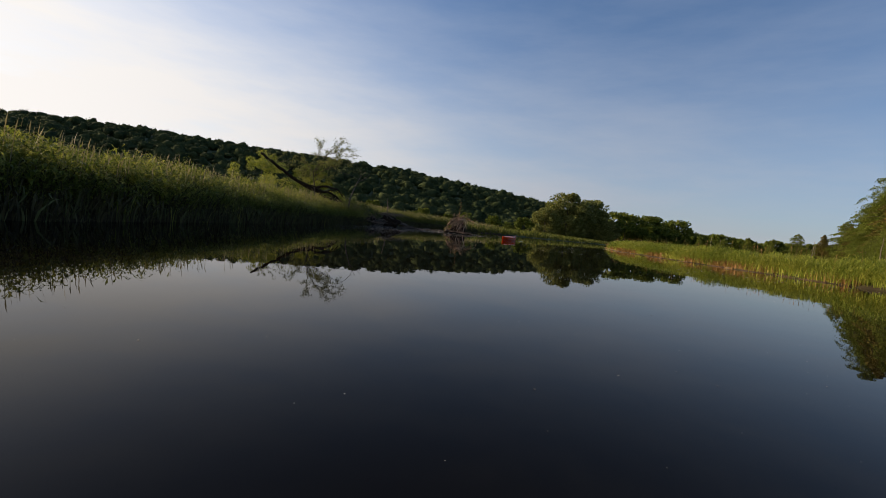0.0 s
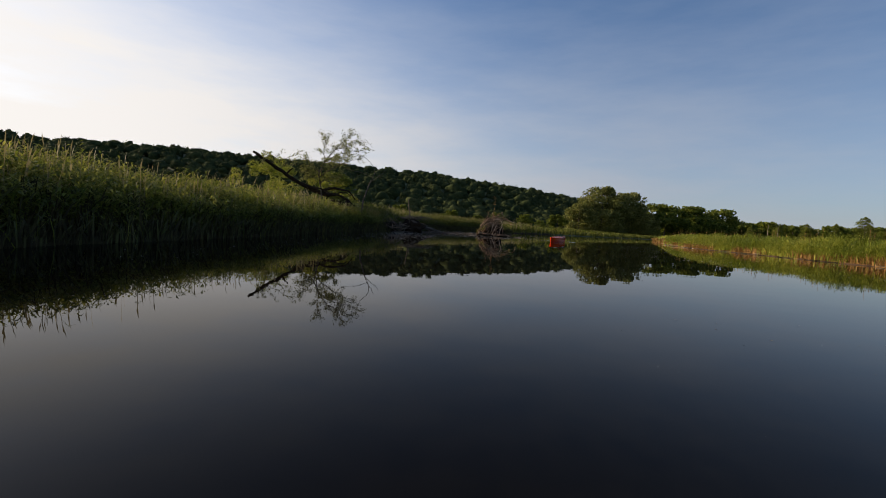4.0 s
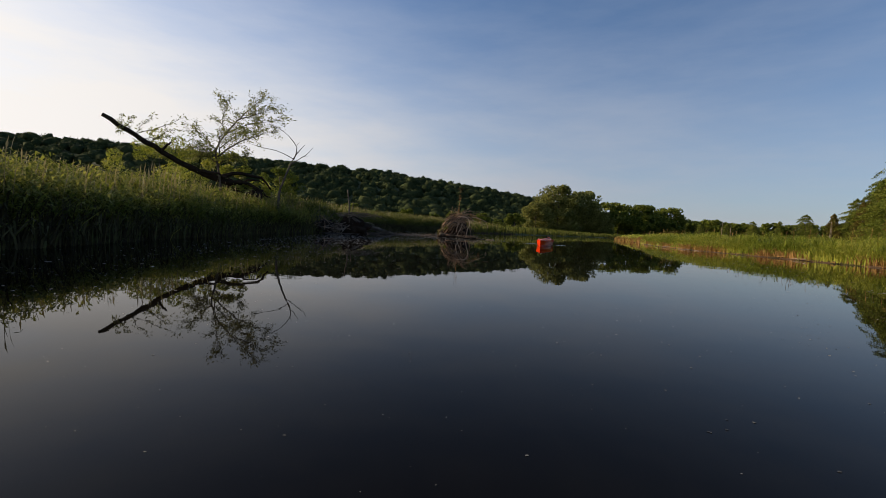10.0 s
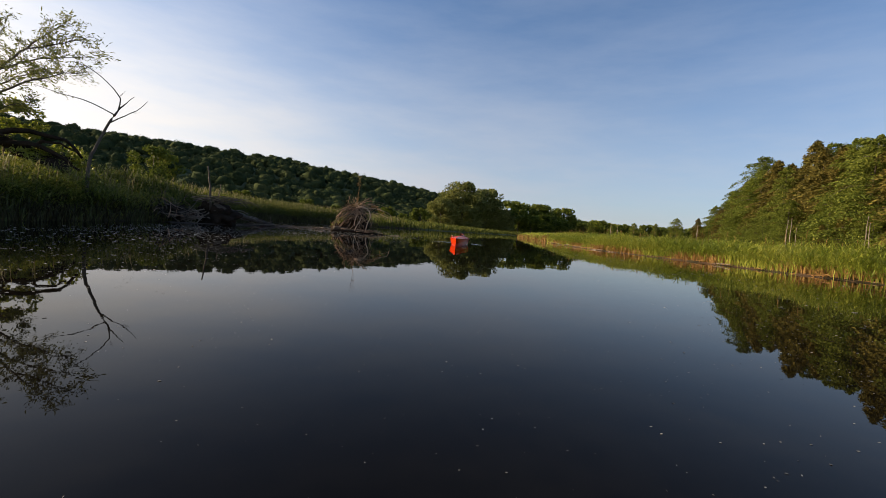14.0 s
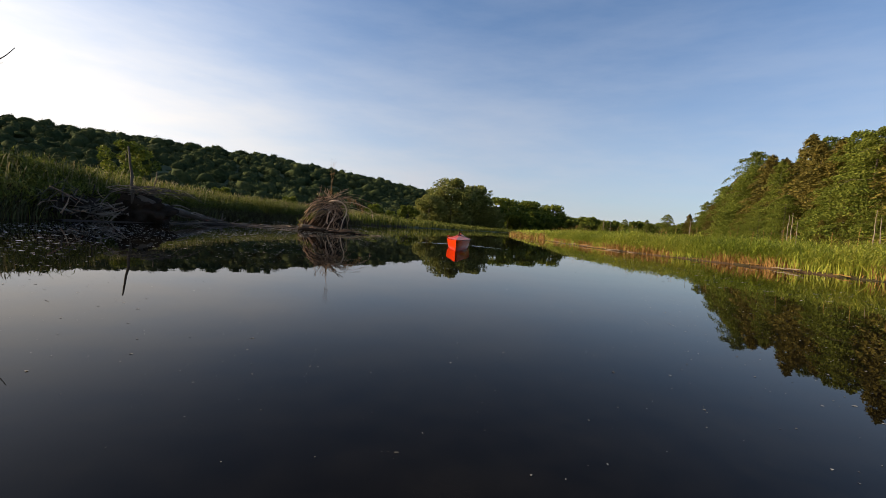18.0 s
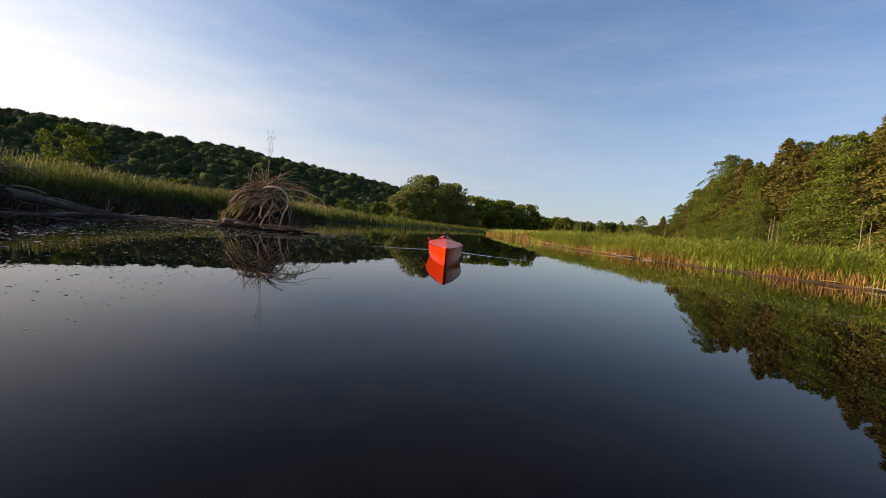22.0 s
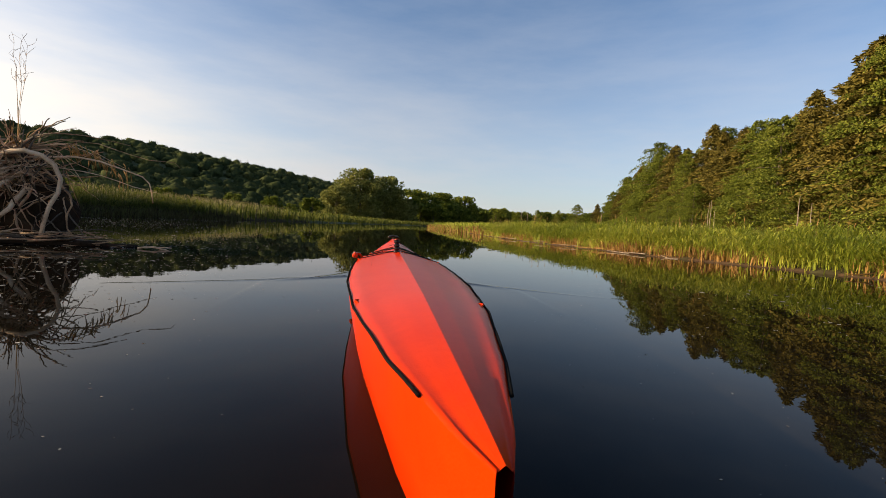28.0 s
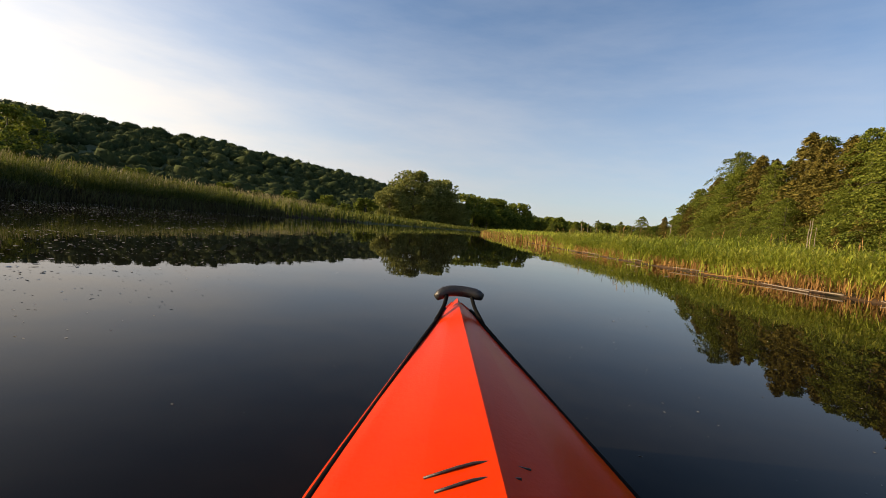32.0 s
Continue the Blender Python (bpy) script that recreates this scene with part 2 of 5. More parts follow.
l.new(wmp.outputs["Vector"], t2.inputs["Vector"])
ad = n.new("ShaderNodeMath")
ad.operation = "MULTIPLY_ADD"
ad.inputs[1].default_value = 0.12
l.new(t2.outputs["Fac"], ad.inputs[0])
l.new(t1.outputs["Fac"], ad.inputs[2])
bp = n.new("ShaderNodeBump")
bp.inputs["Strength"].default_value, bp.inputs["Distance"].default_value = 0.04, 0.04
l.new(ad.outputs[0], bp.inputs["Height"])
l.new(bp.outputs["Normal"], b.inputs["Normal"])
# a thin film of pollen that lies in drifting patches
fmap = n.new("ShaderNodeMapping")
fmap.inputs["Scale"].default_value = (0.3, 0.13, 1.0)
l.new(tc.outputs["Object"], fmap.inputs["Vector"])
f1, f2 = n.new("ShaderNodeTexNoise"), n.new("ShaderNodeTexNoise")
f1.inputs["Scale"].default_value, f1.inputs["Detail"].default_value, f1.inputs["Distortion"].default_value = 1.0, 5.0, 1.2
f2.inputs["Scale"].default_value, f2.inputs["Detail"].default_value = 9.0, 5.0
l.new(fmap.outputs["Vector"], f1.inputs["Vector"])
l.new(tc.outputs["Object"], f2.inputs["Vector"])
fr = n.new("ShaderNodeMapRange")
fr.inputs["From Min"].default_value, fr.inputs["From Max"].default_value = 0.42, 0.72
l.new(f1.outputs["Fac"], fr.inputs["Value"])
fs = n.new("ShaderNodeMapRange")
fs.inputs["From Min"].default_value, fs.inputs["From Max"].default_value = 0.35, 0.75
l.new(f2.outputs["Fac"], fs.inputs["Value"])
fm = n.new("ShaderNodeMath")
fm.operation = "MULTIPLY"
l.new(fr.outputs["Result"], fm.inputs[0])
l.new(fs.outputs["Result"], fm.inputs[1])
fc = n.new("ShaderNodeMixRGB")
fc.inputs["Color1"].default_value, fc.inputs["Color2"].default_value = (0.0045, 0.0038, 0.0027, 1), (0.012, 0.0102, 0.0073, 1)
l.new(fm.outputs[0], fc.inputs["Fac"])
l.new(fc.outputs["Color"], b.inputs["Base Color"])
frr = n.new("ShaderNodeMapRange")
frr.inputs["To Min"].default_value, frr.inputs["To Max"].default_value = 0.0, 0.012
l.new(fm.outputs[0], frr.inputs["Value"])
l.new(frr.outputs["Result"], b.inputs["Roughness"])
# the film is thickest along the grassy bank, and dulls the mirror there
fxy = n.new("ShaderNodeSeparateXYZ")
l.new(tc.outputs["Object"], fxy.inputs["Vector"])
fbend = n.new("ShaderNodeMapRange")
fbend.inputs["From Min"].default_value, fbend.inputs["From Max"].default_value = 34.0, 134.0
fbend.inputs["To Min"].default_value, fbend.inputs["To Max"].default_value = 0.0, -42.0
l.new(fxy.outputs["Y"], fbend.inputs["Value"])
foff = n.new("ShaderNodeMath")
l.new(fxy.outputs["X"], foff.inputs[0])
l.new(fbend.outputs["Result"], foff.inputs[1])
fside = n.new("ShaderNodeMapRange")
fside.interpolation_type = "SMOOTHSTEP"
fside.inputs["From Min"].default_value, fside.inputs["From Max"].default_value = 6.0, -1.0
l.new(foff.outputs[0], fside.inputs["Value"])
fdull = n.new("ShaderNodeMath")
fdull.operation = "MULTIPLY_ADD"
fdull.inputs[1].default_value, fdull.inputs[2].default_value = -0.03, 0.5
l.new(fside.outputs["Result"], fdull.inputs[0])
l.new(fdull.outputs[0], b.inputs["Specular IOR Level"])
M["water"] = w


# ---- building helpers ----
def fast_mesh(name, verts, tris, mats, index=None, smooth=False):
    """A mesh from arrays of corners and triangles."""
    me = bpy.data.meshes.new(name)
    verts, tris = np.asarray(verts, np.float32), np.asarray(tris, np.int32)
    me.vertices.add(len(verts))
    me.vertices.foreach_set("co", verts.ravel())
    me.loops.add(tris.size)
    me.loops.foreach_set("vertex_index", tris.ravel())
    me.polygons.add(len(tris))
    me.polygons.foreach_set("loop_start", np.arange(0, tris.size, 3, dtype=np.int32))
    for m in mats:
        me.materials.append(m)
    if index is not None:
        me.polygons.foreach_set("material_index", np.asarray(index, np.int32))
    if smooth:
        me.polygons.foreach_set("use_smooth", np.ones(len(tris), bool))
    me.update(calc_edges=True)
    return me


def part(name, bm, mat, parent=None, label="", smooth=True):
    """One mesh object, under a thing where one is given."""
    me = bpy.data.meshes.new(name)
    bm.to_mesh(me)
    bm.free()
    me.materials.append(mat)
    if smooth:
        me.polygons.foreach_set("use_smooth", np.ones(len(me.polygons), bool))
    ob = new(name, me)
    ob.parent = parent
    if label:
        tagged(ob, label)
    return ob


def join_arrays(pieces):
    vs, ts, off = [], [], 0
    for v, t in pieces:
        vs.append(v)
        ts.append(t + off)
        off += len(v)
    return np.concatenate(vs), np.concatenate(ts)


def tube(points, radii, sides=6, cap=True):
    """Corners and triangles of a tapered tube along points."""
    p = np.asarray(points, float)
    r = np.broadcast_to(np.asarray(radii, float), (len(p),))
    tan = np.gradient(p, axis=0)
    tan /= np.linalg.norm(tan, axis=1)[:, None] + 1e-9
    ref = np.where(np.abs(tan[:, 2:3]) > 0.9, (1.0, 0, 0), (0, 0, 1.0))
    a = np.cross(tan, ref)
    a /= np.linalg.norm(a, axis=1)[:, None] + 1e-9
    b2 = np.cross(tan, a)
    ang = np.linspace(0, 2 * np.pi, sides, endpoint=False)
    ring = a[:, None] * np.cos(ang)[None, :, None] + b2[:, None] * np.sin(ang)[None, :, None]
    v = (p[:, None] + ring * r[:, None, None]).reshape(-1, 3)
    t = []
    for i in range(len(p) - 1):
        for j in range(sides):
            q = (j + 1) % sides
            a0, a1, b0, b1 = i * sides + j, i * sides + q, (i + 1) * sides + j, (i + 1) * sides + q
            t += [(a0, b0, a1), (a1, b0, b1)]
    if cap:
        e = (len(p) - 1) * sides
        for j in range(1, sides - 1):
            t += [(0, j, j + 1), (e, e + j + 1, e + j)]
    return v, np.array(t)


def curve_points(ctrl, n=12, wobble=0.0, rng=None):
    """A smooth line through a few points, with an uneven course."""
    c = np.asarray(ctrl, float)
    k = np.linspace(0, 1, len(c))
    s = np.linspace(0, 1, n)
    out = []
    for d in range(3):
        m = np.gradient(c[:, d], k)
        i = np.clip(np.searchsorted(k, s, "right") - 1, 0, len(c) - 2)
        h = k[i + 1] - k[i]
        u = (s - k[i]) / h
        out.append((2 * u**3 - 3 * u**2 + 1) * c[i, d] + (u**3 - 2 * u**2 + u) * h * m[i] + (-2 * u**3 + 3 * u**2) * c[i + 1, d] + (u**3 - u**2) * h * m[i + 1])
    p = np.stack(out, 1)
    if wobble:
        p[1:-1] += rng.normal(0, wobble, (n - 2, 3))
    return p


def mesh_thing(name, v, t, mat, parent=None, label="", smooth=True):
    ob = new(name, fast_mesh(name, v, t, [mat], smooth=smooth))
    ob.parent = parent
    if label:
        tagged(ob, label)
    return ob


def blades(xy, z, height, width, rng, lean=0.35, droop=0.3, wind=(0.0, 0.0)):
    """Bent, pointed blades: seven corners and five triangles each."""
    k = len(xy)
    a = rng.uniform(0, 2 * np.pi, k)
    side = np.stack([np.cos(a), np.sin(a), np.zeros(k)], 1)
    b = rng.uniform(0, 2 * np.pi, k)
    ln = np.abs(rng.normal(0, lean, k))
    way = np.stack([np.cos(b) * ln + wind[0], np.sin(b) * ln + wind[1], np.zeros(k)], 1)
    base = np.concatenate([xy, np.broadcast_to(z, (k,))[:, None]], 1)
    up = np.array([0, 0, 1.0])
    rows = []
    for f, wd in ((0.0, 0.7), (0.4, 1.0), (0.75, 0.75)):
        mid = base + up * (height * f)[:, None] + way * (height * f**2)[:, None]
        rows += [mid - side * (width * wd / 2)[:, None], mid + side * (width * wd / 2)[:, None]]
    dr = rng.uniform(0, droop, k)
    tip = base + up * (height * (1 - dr))[:, None] + way * (height * (1 + dr))[:, None]
    v = np.stack(rows + [tip], 1).reshape(-1, 3)
    t = (np.arange(k) * 7)[:, None, None] + np.array([(0, 1, 3), (0, 3, 2), (2, 3, 5), (2, 5, 4), (4, 5, 6)])[None]
    return v, t.reshape(-1, 3)


def leafy_stems(xy, z, height, rng, leaves=7, length=0.32, width=0.016, rises=(0.8, 1.8), lean=0.1):
    """Thin stems that carry arching, pointed leaves all the way up."""
    k = len(xy)
    a = rng.uniform(0, 2 * np.pi, k)
    ln = np.abs(rng.normal(0, lean, k))
    way = np.stack([np.cos(a) * ln, np.sin(a) * ln, np.zeros(k)], 1)
    base = np.concatenate([xy, np.broadcast_to(z, (k,))[:, None]], 1)
    up = np.array([0, 0, 1.0])
    b = rng.uniform(0, 2 * np.pi, k)
    side = np.stack([np.cos(b), np.sin(b), np.zeros(k)], 1) * 0.004
    top = base + up * height[:, None] + way * height[:, None]
    v = [np.stack([base - side, base + side, top], 1).reshape(-1, 3)]
    t = [(np.arange(k) * 3)[:, None] + np.array([[0, 1, 2]])]
    off = 3 * k
    for m in range(leaves):
        f = 0.25 + 0.72 * (m + rng.uniform(0, 0.9, k)) / leaves
        p = base + (up * height[:, None] + way * height[:, None]) * f[:, None]
        a = rng.uniform(0, 2 * np.pi, k)
        out = np.stack([np.cos(a), np.sin(a), np.zeros(k)], 1)
        q = np.stack([-np.sin(a), np.cos(a), np.zeros(k)], 1) * (width * rng.uniform(0.5, 1.1, k) / 2)[:, None]
        s = (length * rng.uniform(0.5, 1.2, k))[:, None]
        rise = rng.uniform(*rises, k)[:, None]
        mid = p + out * s * 0.45 + up * s * 0.5 * rise
        tip = p + out * s * 0.95 + up * s * (0.75 * rise - rng.uniform(0.0, 0.5, k)[:, None])
        v.append(np.stack([p, mid - q, mid + q, tip], 1).reshape(-1, 3))
        t.append((off + (np.arange(k) * 4)[:, None, None] + np.array([(0, 1, 2), (1, 3, 2)])[None]).reshape(-1, 3))
        off += 4 * k
    return np.concatenate(v), np.concatenate(t)


def leaf_quads(pos, size, rng, flat=0.5, aspect=1.6, way=None):
    """Leaf sprays: bent pairs of triangles at each place, more level the higher flat is."""
    k = len(pos)
    nrm = rng.normal(0, 1, (k, 3))
    nrm[:, 2] = np.abs(nrm[:, 2]) + flat * 2
    nrm /= np.linalg.norm(nrm, axis=1)[:, None]
    d = rng.normal(0, 1, (k, 3))
    if way is not None:
        d = way + d * 0.35
    d -= nrm * (d * nrm).sum(1)[:, None]
    d /= np.linalg.norm(d, axis=1)[:, None] + 1e-9
    e = np.cross(nrm, d)
    s = (size * rng.uniform(0.6, 1.3, k))[:, None]
    v = np.stack([pos - d * s * aspect / 2, pos + e * s / 2 - nrm * s * 0.12, pos + d * s * aspect / 2 - nrm * s * 0.2, pos - e * s / 2 - nrm * s * 0.12], 1).reshape(-1, 3)
    t = (np.arange(k) * 4)[:, None, None] + np.array([(0, 1, 2), (0, 2, 3)])[None]
    return v, t.reshape(-1, 3)


# ---- the river's plan ----
LEFT_BANK = [(-5.4, -90), (-5.1, -20), (-4.9, 6), (-4.95, 15.2), (-5.5, 21), (-5.4, 25.7), (-5.15, 28.0), (-4.7, 30.1), (-4.65, 33), (-5.1, 36.6), (-4.6, 43),
             (-3.0, 50), (0.5, 56), (9, 73), (15, 81), (26, 100), (40, 126), (52, 146), (75, 162), (130, 172)]
RIGHT_BANK = [(130, 128), (60, 112), (38, 99), (31.8, 88.5), (25, 69), (19.7, 54), (16.5, 46), (14.5, 40), (13.1, 34), (12.9, 29), (12.5, 22), (13.2, 0), (13.5, -90)]
RIVER = np.array(LEFT_BANK + RIGHT_BANK, float)


def shore(xy):
    """Metres from the water's edge, less than nothing in the river."""
    xy = np.asarray(xy, float)
    inside = np.zeros(len(xy), bool)
    best = np.full(len(xy), 1e9)
    for a, b in zip(RIVER, np.roll(RIVER, -1, 0)):
        d = b - a
        u = np.clip(((xy - a) @ d) / (d @ d), 0, 1)
        best = np.minimum(best, np.hypot(*(xy - a - u[:, None] * d).T))
        cross = (a[1] > xy[:, 1]) != (b[1] > xy[:, 1])
        with np.errstate(divide="ignore", invalid="ignore"):
            inside ^= cross & (xy[:, 0] < (b[0] - a[0]) * (xy[:, 1] - a[1]) / (b[1] - a[1] + 1e-12) + a[0])
    return np.where(inside, -best, best)


def hill_height(x, y):
    """The wooded ridge beyond the marsh, without its trees."""
    r, az = np.hypot(x, y), np.degrees(np.arctan2(x, y))
    top = np.interp(az, [-180, -100, -60, -45, -36, -24, -8, 1, 11, 20, 25, 33, 50, 180], [6, 21, 34, 34.5, 40.5, 40.5, 40, 35, 25, 14.5, 8.5, 0, 0, 0])
    foot = np.interp(az, [-180, -60, -20, 5, 20, 40], [140, 140, 170, 230, 300, 330])
    u = np.clip((r - foot) / (420 - foot), 0, 1)
    return top * (u * u * (3 - 2 * u))


def ground_height(x, y):
    x, y = np.asarray(x, float), np.asarray(y, float)
    s = shore(np.stack([x, y], 1))
    near = np.clip(s / 0.5, -1, 1) * 0.14 + np.clip((s - 0.4) / 3.0, 0, 1) * 0.16
    left = (x < 10) & (s > 0)
    near = near + left * np.clip(s / 2.5, 0, 1) * 0.2
    near = np.where(s < 0, np.maximum(-0.14 + s * 0.4, -1.2), near)
    bumps = 0.05 * np.sin(x * 1.7 + 3 * np.sin(y * 0.6)) * np.clip(s, 0, 1)
    hill = hill_height(x, y)
    return near + bumps + hill + 2.4 * np.clip(hill / 8, 0, 1)


RADII = np.concatenate([np.arange(0, 60, 0.75), 60 * 1.085 ** np.arange(0, 49)])
ANG = np.linspace(0, 2 * np.pi, 400, endpoint=False)
gx = (RADII[:, None] * np.sin(ANG)).ravel()
gy = (24 + RADII[:, None] * np.cos(ANG)).ravel()
gz = ground_height(gx, gy)
ni, nj = len(RADII), len(ANG)
i0 = (np.arange(ni - 1)[:, None] * nj + np.arange(nj)[None]).ravel()
i1 = (np.arange(ni - 1)[:, None] * nj + (np.arange(nj)[None] + 1) % nj).ravel()
tri = np.concatenate([np.stack([i0, i1, i1 + nj], 1), np.stack([i0, i1 + nj, i0 + nj], 1)])
cx, cy = gx[tri].mean(1), gy[tri].mean(1)
cs = np.hypot(cx, cy - 24)
ground = new("ground", fast_mesh("ground", np.stack([gx, gy, gz], 1), tri, [M["soil"], M["meadow"]], (cs > 55) | (shore(np.stack([cx, cy], 1)) > 2.0), smooth=True))
tagged(ground, "dark marshy ground and hillside round the river", "ground", kind="structure")

BOAT = pose(3.933, 28.246, 0, 0, 0, -20.67) @ pose(0.04, 0, 0, 0, 0, 2.06) @ Matrix.Scale(0.889, 4)  # where the kayak lies


def swell(x, y):
    """The bow wave that runs off on both sides of the kayak: two thin crests, with a slope falling to the hull inside them."""
    inv = np.array(BOAT.inverted())
    px, py = inv[0, 0] * x + inv[0, 1] * y + inv[0, 3], inv[1, 0] * x + inv[1, 1] * y + inv[1, 3]
    a = np.abs(px)
    z = np.zeros_like(a)
    for ya, aa, high, start in (((0.2, 0.6, 0.886, 0.976, 1.08, 1.176, 1.3), (2.1, 1.3, 0.843, 0.701, 0.591, 0.461, 0.28), 0.008, 1.25), ((0.6, 0.95, 1.186, 1.316, 1.444, 1.559, 1.75), (1.1, 0.76, 0.606, 0.54, 0.488, 0.413, 0.2), 0.0032, 1.66)):
        d = a - np.interp(py, ya, aa) + 0.006 * np.sin(py * 43 + 5 * a) * np.sin(py * 17)
        back = np.where(d > 0, np.exp(-(d / 0.02) ** 2) + 0.16 * np.exp(-((d - 0.1) / 0.05) ** 2), np.exp(-(d / 0.1) ** 2))
        fade = np.exp(-np.clip(a - 0.5, 0, 9) / 0.5) * np.clip((start - py) / 0.08, 0, 1) * np.clip((py + 0.6) / 0.8, 0, 1)
        ripple = 1 + 0.35 * np.sin(d * 190 + 2 * np.sin(py * 60)) * np.exp(-((d + 0.03) / 0.03) ** 2)
        z += high * back * fade * ripple
    return z


xs = np.concatenate([np.linspace(-100, 0, 14), np.linspace(1.4, 6.8, 420), np.linspace(8, 160, 16)])
yw = np.concatenate([np.linspace(-110, 25, 14), np.linspace(25.4, 30.8, 420), np.linspace(32, 190, 16)])
wx, wy = np.meshgrid(xs, yw)
wz = np.where((wx > 1.4) & (wx < 6.8) & (wy > 25.4) & (wy < 30.8), swell(wx, wy), 0.0).ravel()
nx = len(xs)
q0 = (np.arange(len(yw) - 1)[:, None] * nx + np.arange(nx - 1)[None]).ravel()
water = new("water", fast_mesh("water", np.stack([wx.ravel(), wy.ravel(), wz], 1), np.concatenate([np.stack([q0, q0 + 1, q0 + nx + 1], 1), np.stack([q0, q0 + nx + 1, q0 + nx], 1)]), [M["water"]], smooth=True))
tagged(water, "calm dark river water mirroring sky and banks", "water", kind="structure")


# ---- trees ----
def trunk_and_limbs(h, r, limbs, rng, lean=0.0, clear=0.25, spread=0.35):
    pieces = []
    top = np.array([lean * h, 0, h * 0.92])
    line = curve_points([(0, 0, -0.3), (lean * h * 0.2, 0.05 * h * rng.normal(0, 0.3), h * 0.4), top], 8, 0.01 * h, rng)
    pieces.append(tube(line, np.linspace(r, r * 0.15, 8), 7))
    for k in range(limbs):
        f = clear + (0.9 - clear) * (k + rng.uniform(0, 0.8)) / limbs
        p = line[0] * (1 - f) + line[-1] * f
        i = min(int(f * 7), 6)
        p = line[i] + (line[i + 1] - line[i]) * (f * 7 - i)
        a = k * 2.4 + rng.uniform(-0.4, 0.4)
        ln = h * spread * (1.1 - 0.6 * f) * rng.uniform(0.7, 1.1)
        e = p + np.array([math.cos(a) * ln, math.sin(a) * ln, ln * rng.uniform(0.3, 0.8)])
        m = (p + e) / 2 + np.array([0, 0, -0.08 * ln])
        pieces.append(tube(curve_points([p, m, e], 5), np.linspace(r * 0.4 * (1.1 - f), r * 0.06, 5), 5))
    return join_arrays(pieces), line


def crown_points(centres, radii, n, rng, hollow=0.55):
    """Places in the shells of several overlapping lumps, uneven in density."""
    c = np.asarray(centres)
    r = np.asarray(radii)
    wgt = r**2 / (r**2).sum()
    pick = rng.choice(len(c), n, p=wgt)
    d = rng.normal(0, 1, (n, 3))
    d /= np.linalg.norm(d, axis=1)[:, None]
    rad = r[pick] * (hollow + (1 - hollow) * rng.uniform(0, 1, n) ** 0.6) * rng.uniform(0.85, 1.12, n)
    return c[pick] + d * rad[:, None] * np.array([1, 1, 0.8])


def broadleaf(name, h, width, n, leaf, size, rng, low=0.2, lumps=34, label="", category="tree", limbs=9, trunk_r=None, lean=0.0, even=0.8, fat=1.0):
    """A tree with a tapered trunk, limbs and an uneven crown of leaf sprays."""
    root = new(name)
    (tv, tt), line = trunk_and_limbs(h, trunk_r or h * 0.022, limbs, rng, lean, 0.22, width / h * 0.42)
    mesh_thing("trunk", tv, tt, M["bark"], root)
    cs, rs = [], []
    for k in range(lumps):
        f = low + (1 - low) * rng.uniform(0, 1) ** even
        u = (f - low) / (1 - low)
        reach = width / 2 * math.sqrt(max(0.05, 1 - (u - 0.38) ** 2 / 0.42)) * rng.uniform(0.35, 0.92)
        a = rng.uniform(0, 2 * math.pi)
        rr = width * fat * rng.uniform(0.09, 0.17) * (1.1 - 0.5 * u)
        cs.append((math.cos(a) * reach + lean * f * h, math.sin(a) * reach, min(f * h, h - rr * 0.6)))
        rs.append(rr)
    v, t = leaf_quads(crown_points(cs, rs, n, rng), size, rng, 0.12)
    mesh_thing("crown", v, t, M[leaf], root, smooth=False)
    return tagged(root, label, category)


def conifer(name, h, width, leaf, rng, n_branches=150, label="", bare=0.08, round=0.62, droop=(0.25, 0.5), flat=0.3, per=7, size=0.18, aspect=3.3, dense=25):
    """A tall tree with tiers of flat sprays; round: how full its top is, droop: how far the sprays hang."""
    root = new(name)
    line = curve_points([(0, 0, -0.3), (rng.normal(0, 0.1), rng.normal(0, 0.1), h * 0.5), (0, 0, h)], 8, 0.03, rng)
    pieces = [tube(line, np.linspace(h * 0.017, 0.03, 8), 7)]
    pos, ways = [], []
    for k in range(n_branches):
        f = bare + (1 - bare) * (1 - (1 - min(0.995, ((k // per) * per + per * rng.uniform(0.2, 0.8)) / n_branches)) ** 1.3)
        z = h * f
        ln = width / 2 * (1 - f) ** round * rng.uniform(0.45, 1.15) + 0.1
        a = (k % per) * 6.283 / per + (k // per) * 0.45 + rng.uniform(-0.3, 0.3)
        e = np.array([math.cos(a), math.sin(a), 0])
        q = np.array([-e[1], e[0], 0])
        rise, drop = rng.uniform(0.0, 0.25) * ln, rng.uniform(*droop) * ln
        if k % 3 == 0:
            pieces.append(tube([(0, 0, z), tuple(e * ln * 0.5 + (0, 0, z + rise * 0.5)), tuple(e * ln * 0.9 + (0, 0, z + rise - drop * 0.7))], [0.05, 0.035, 0.01], 4, False))
        m = int(24 + ln * dense)
        u = rng.uniform(0.12, 1, m) ** 0.8
        wd = rng.normal(0, 0.2, m) * ln * (0.35 + 0.65 * np.sin(u * 2.6))
        p = e[None] * (u * ln)[:, None] + q[None] * wd[:, None]
        p[:, 2] = z + rise * np.sin(u * 2) - drop * u**2 - np.abs(wd) * 0.25 + rng.normal(0, 0.14, m)
        pos.append(p)
        ways.append(np.broadcast_to(e + np.array([0, 0, -0.25]), (m, 3)) + q[None] * (np.sign(wd) * 0.6)[:, None])
    tv, tt = join_arrays(pieces)
    mesh_thing("trunk", tv, tt, M["bark"], root)
    v, t = leaf_quads(np.concatenate(pos), size, rng, flat, aspect, np.concatenate(ways))
    mesh_thing("crown", v, t, M[leaf], root, smooth=False)
    return tagged(root, label, "tree")


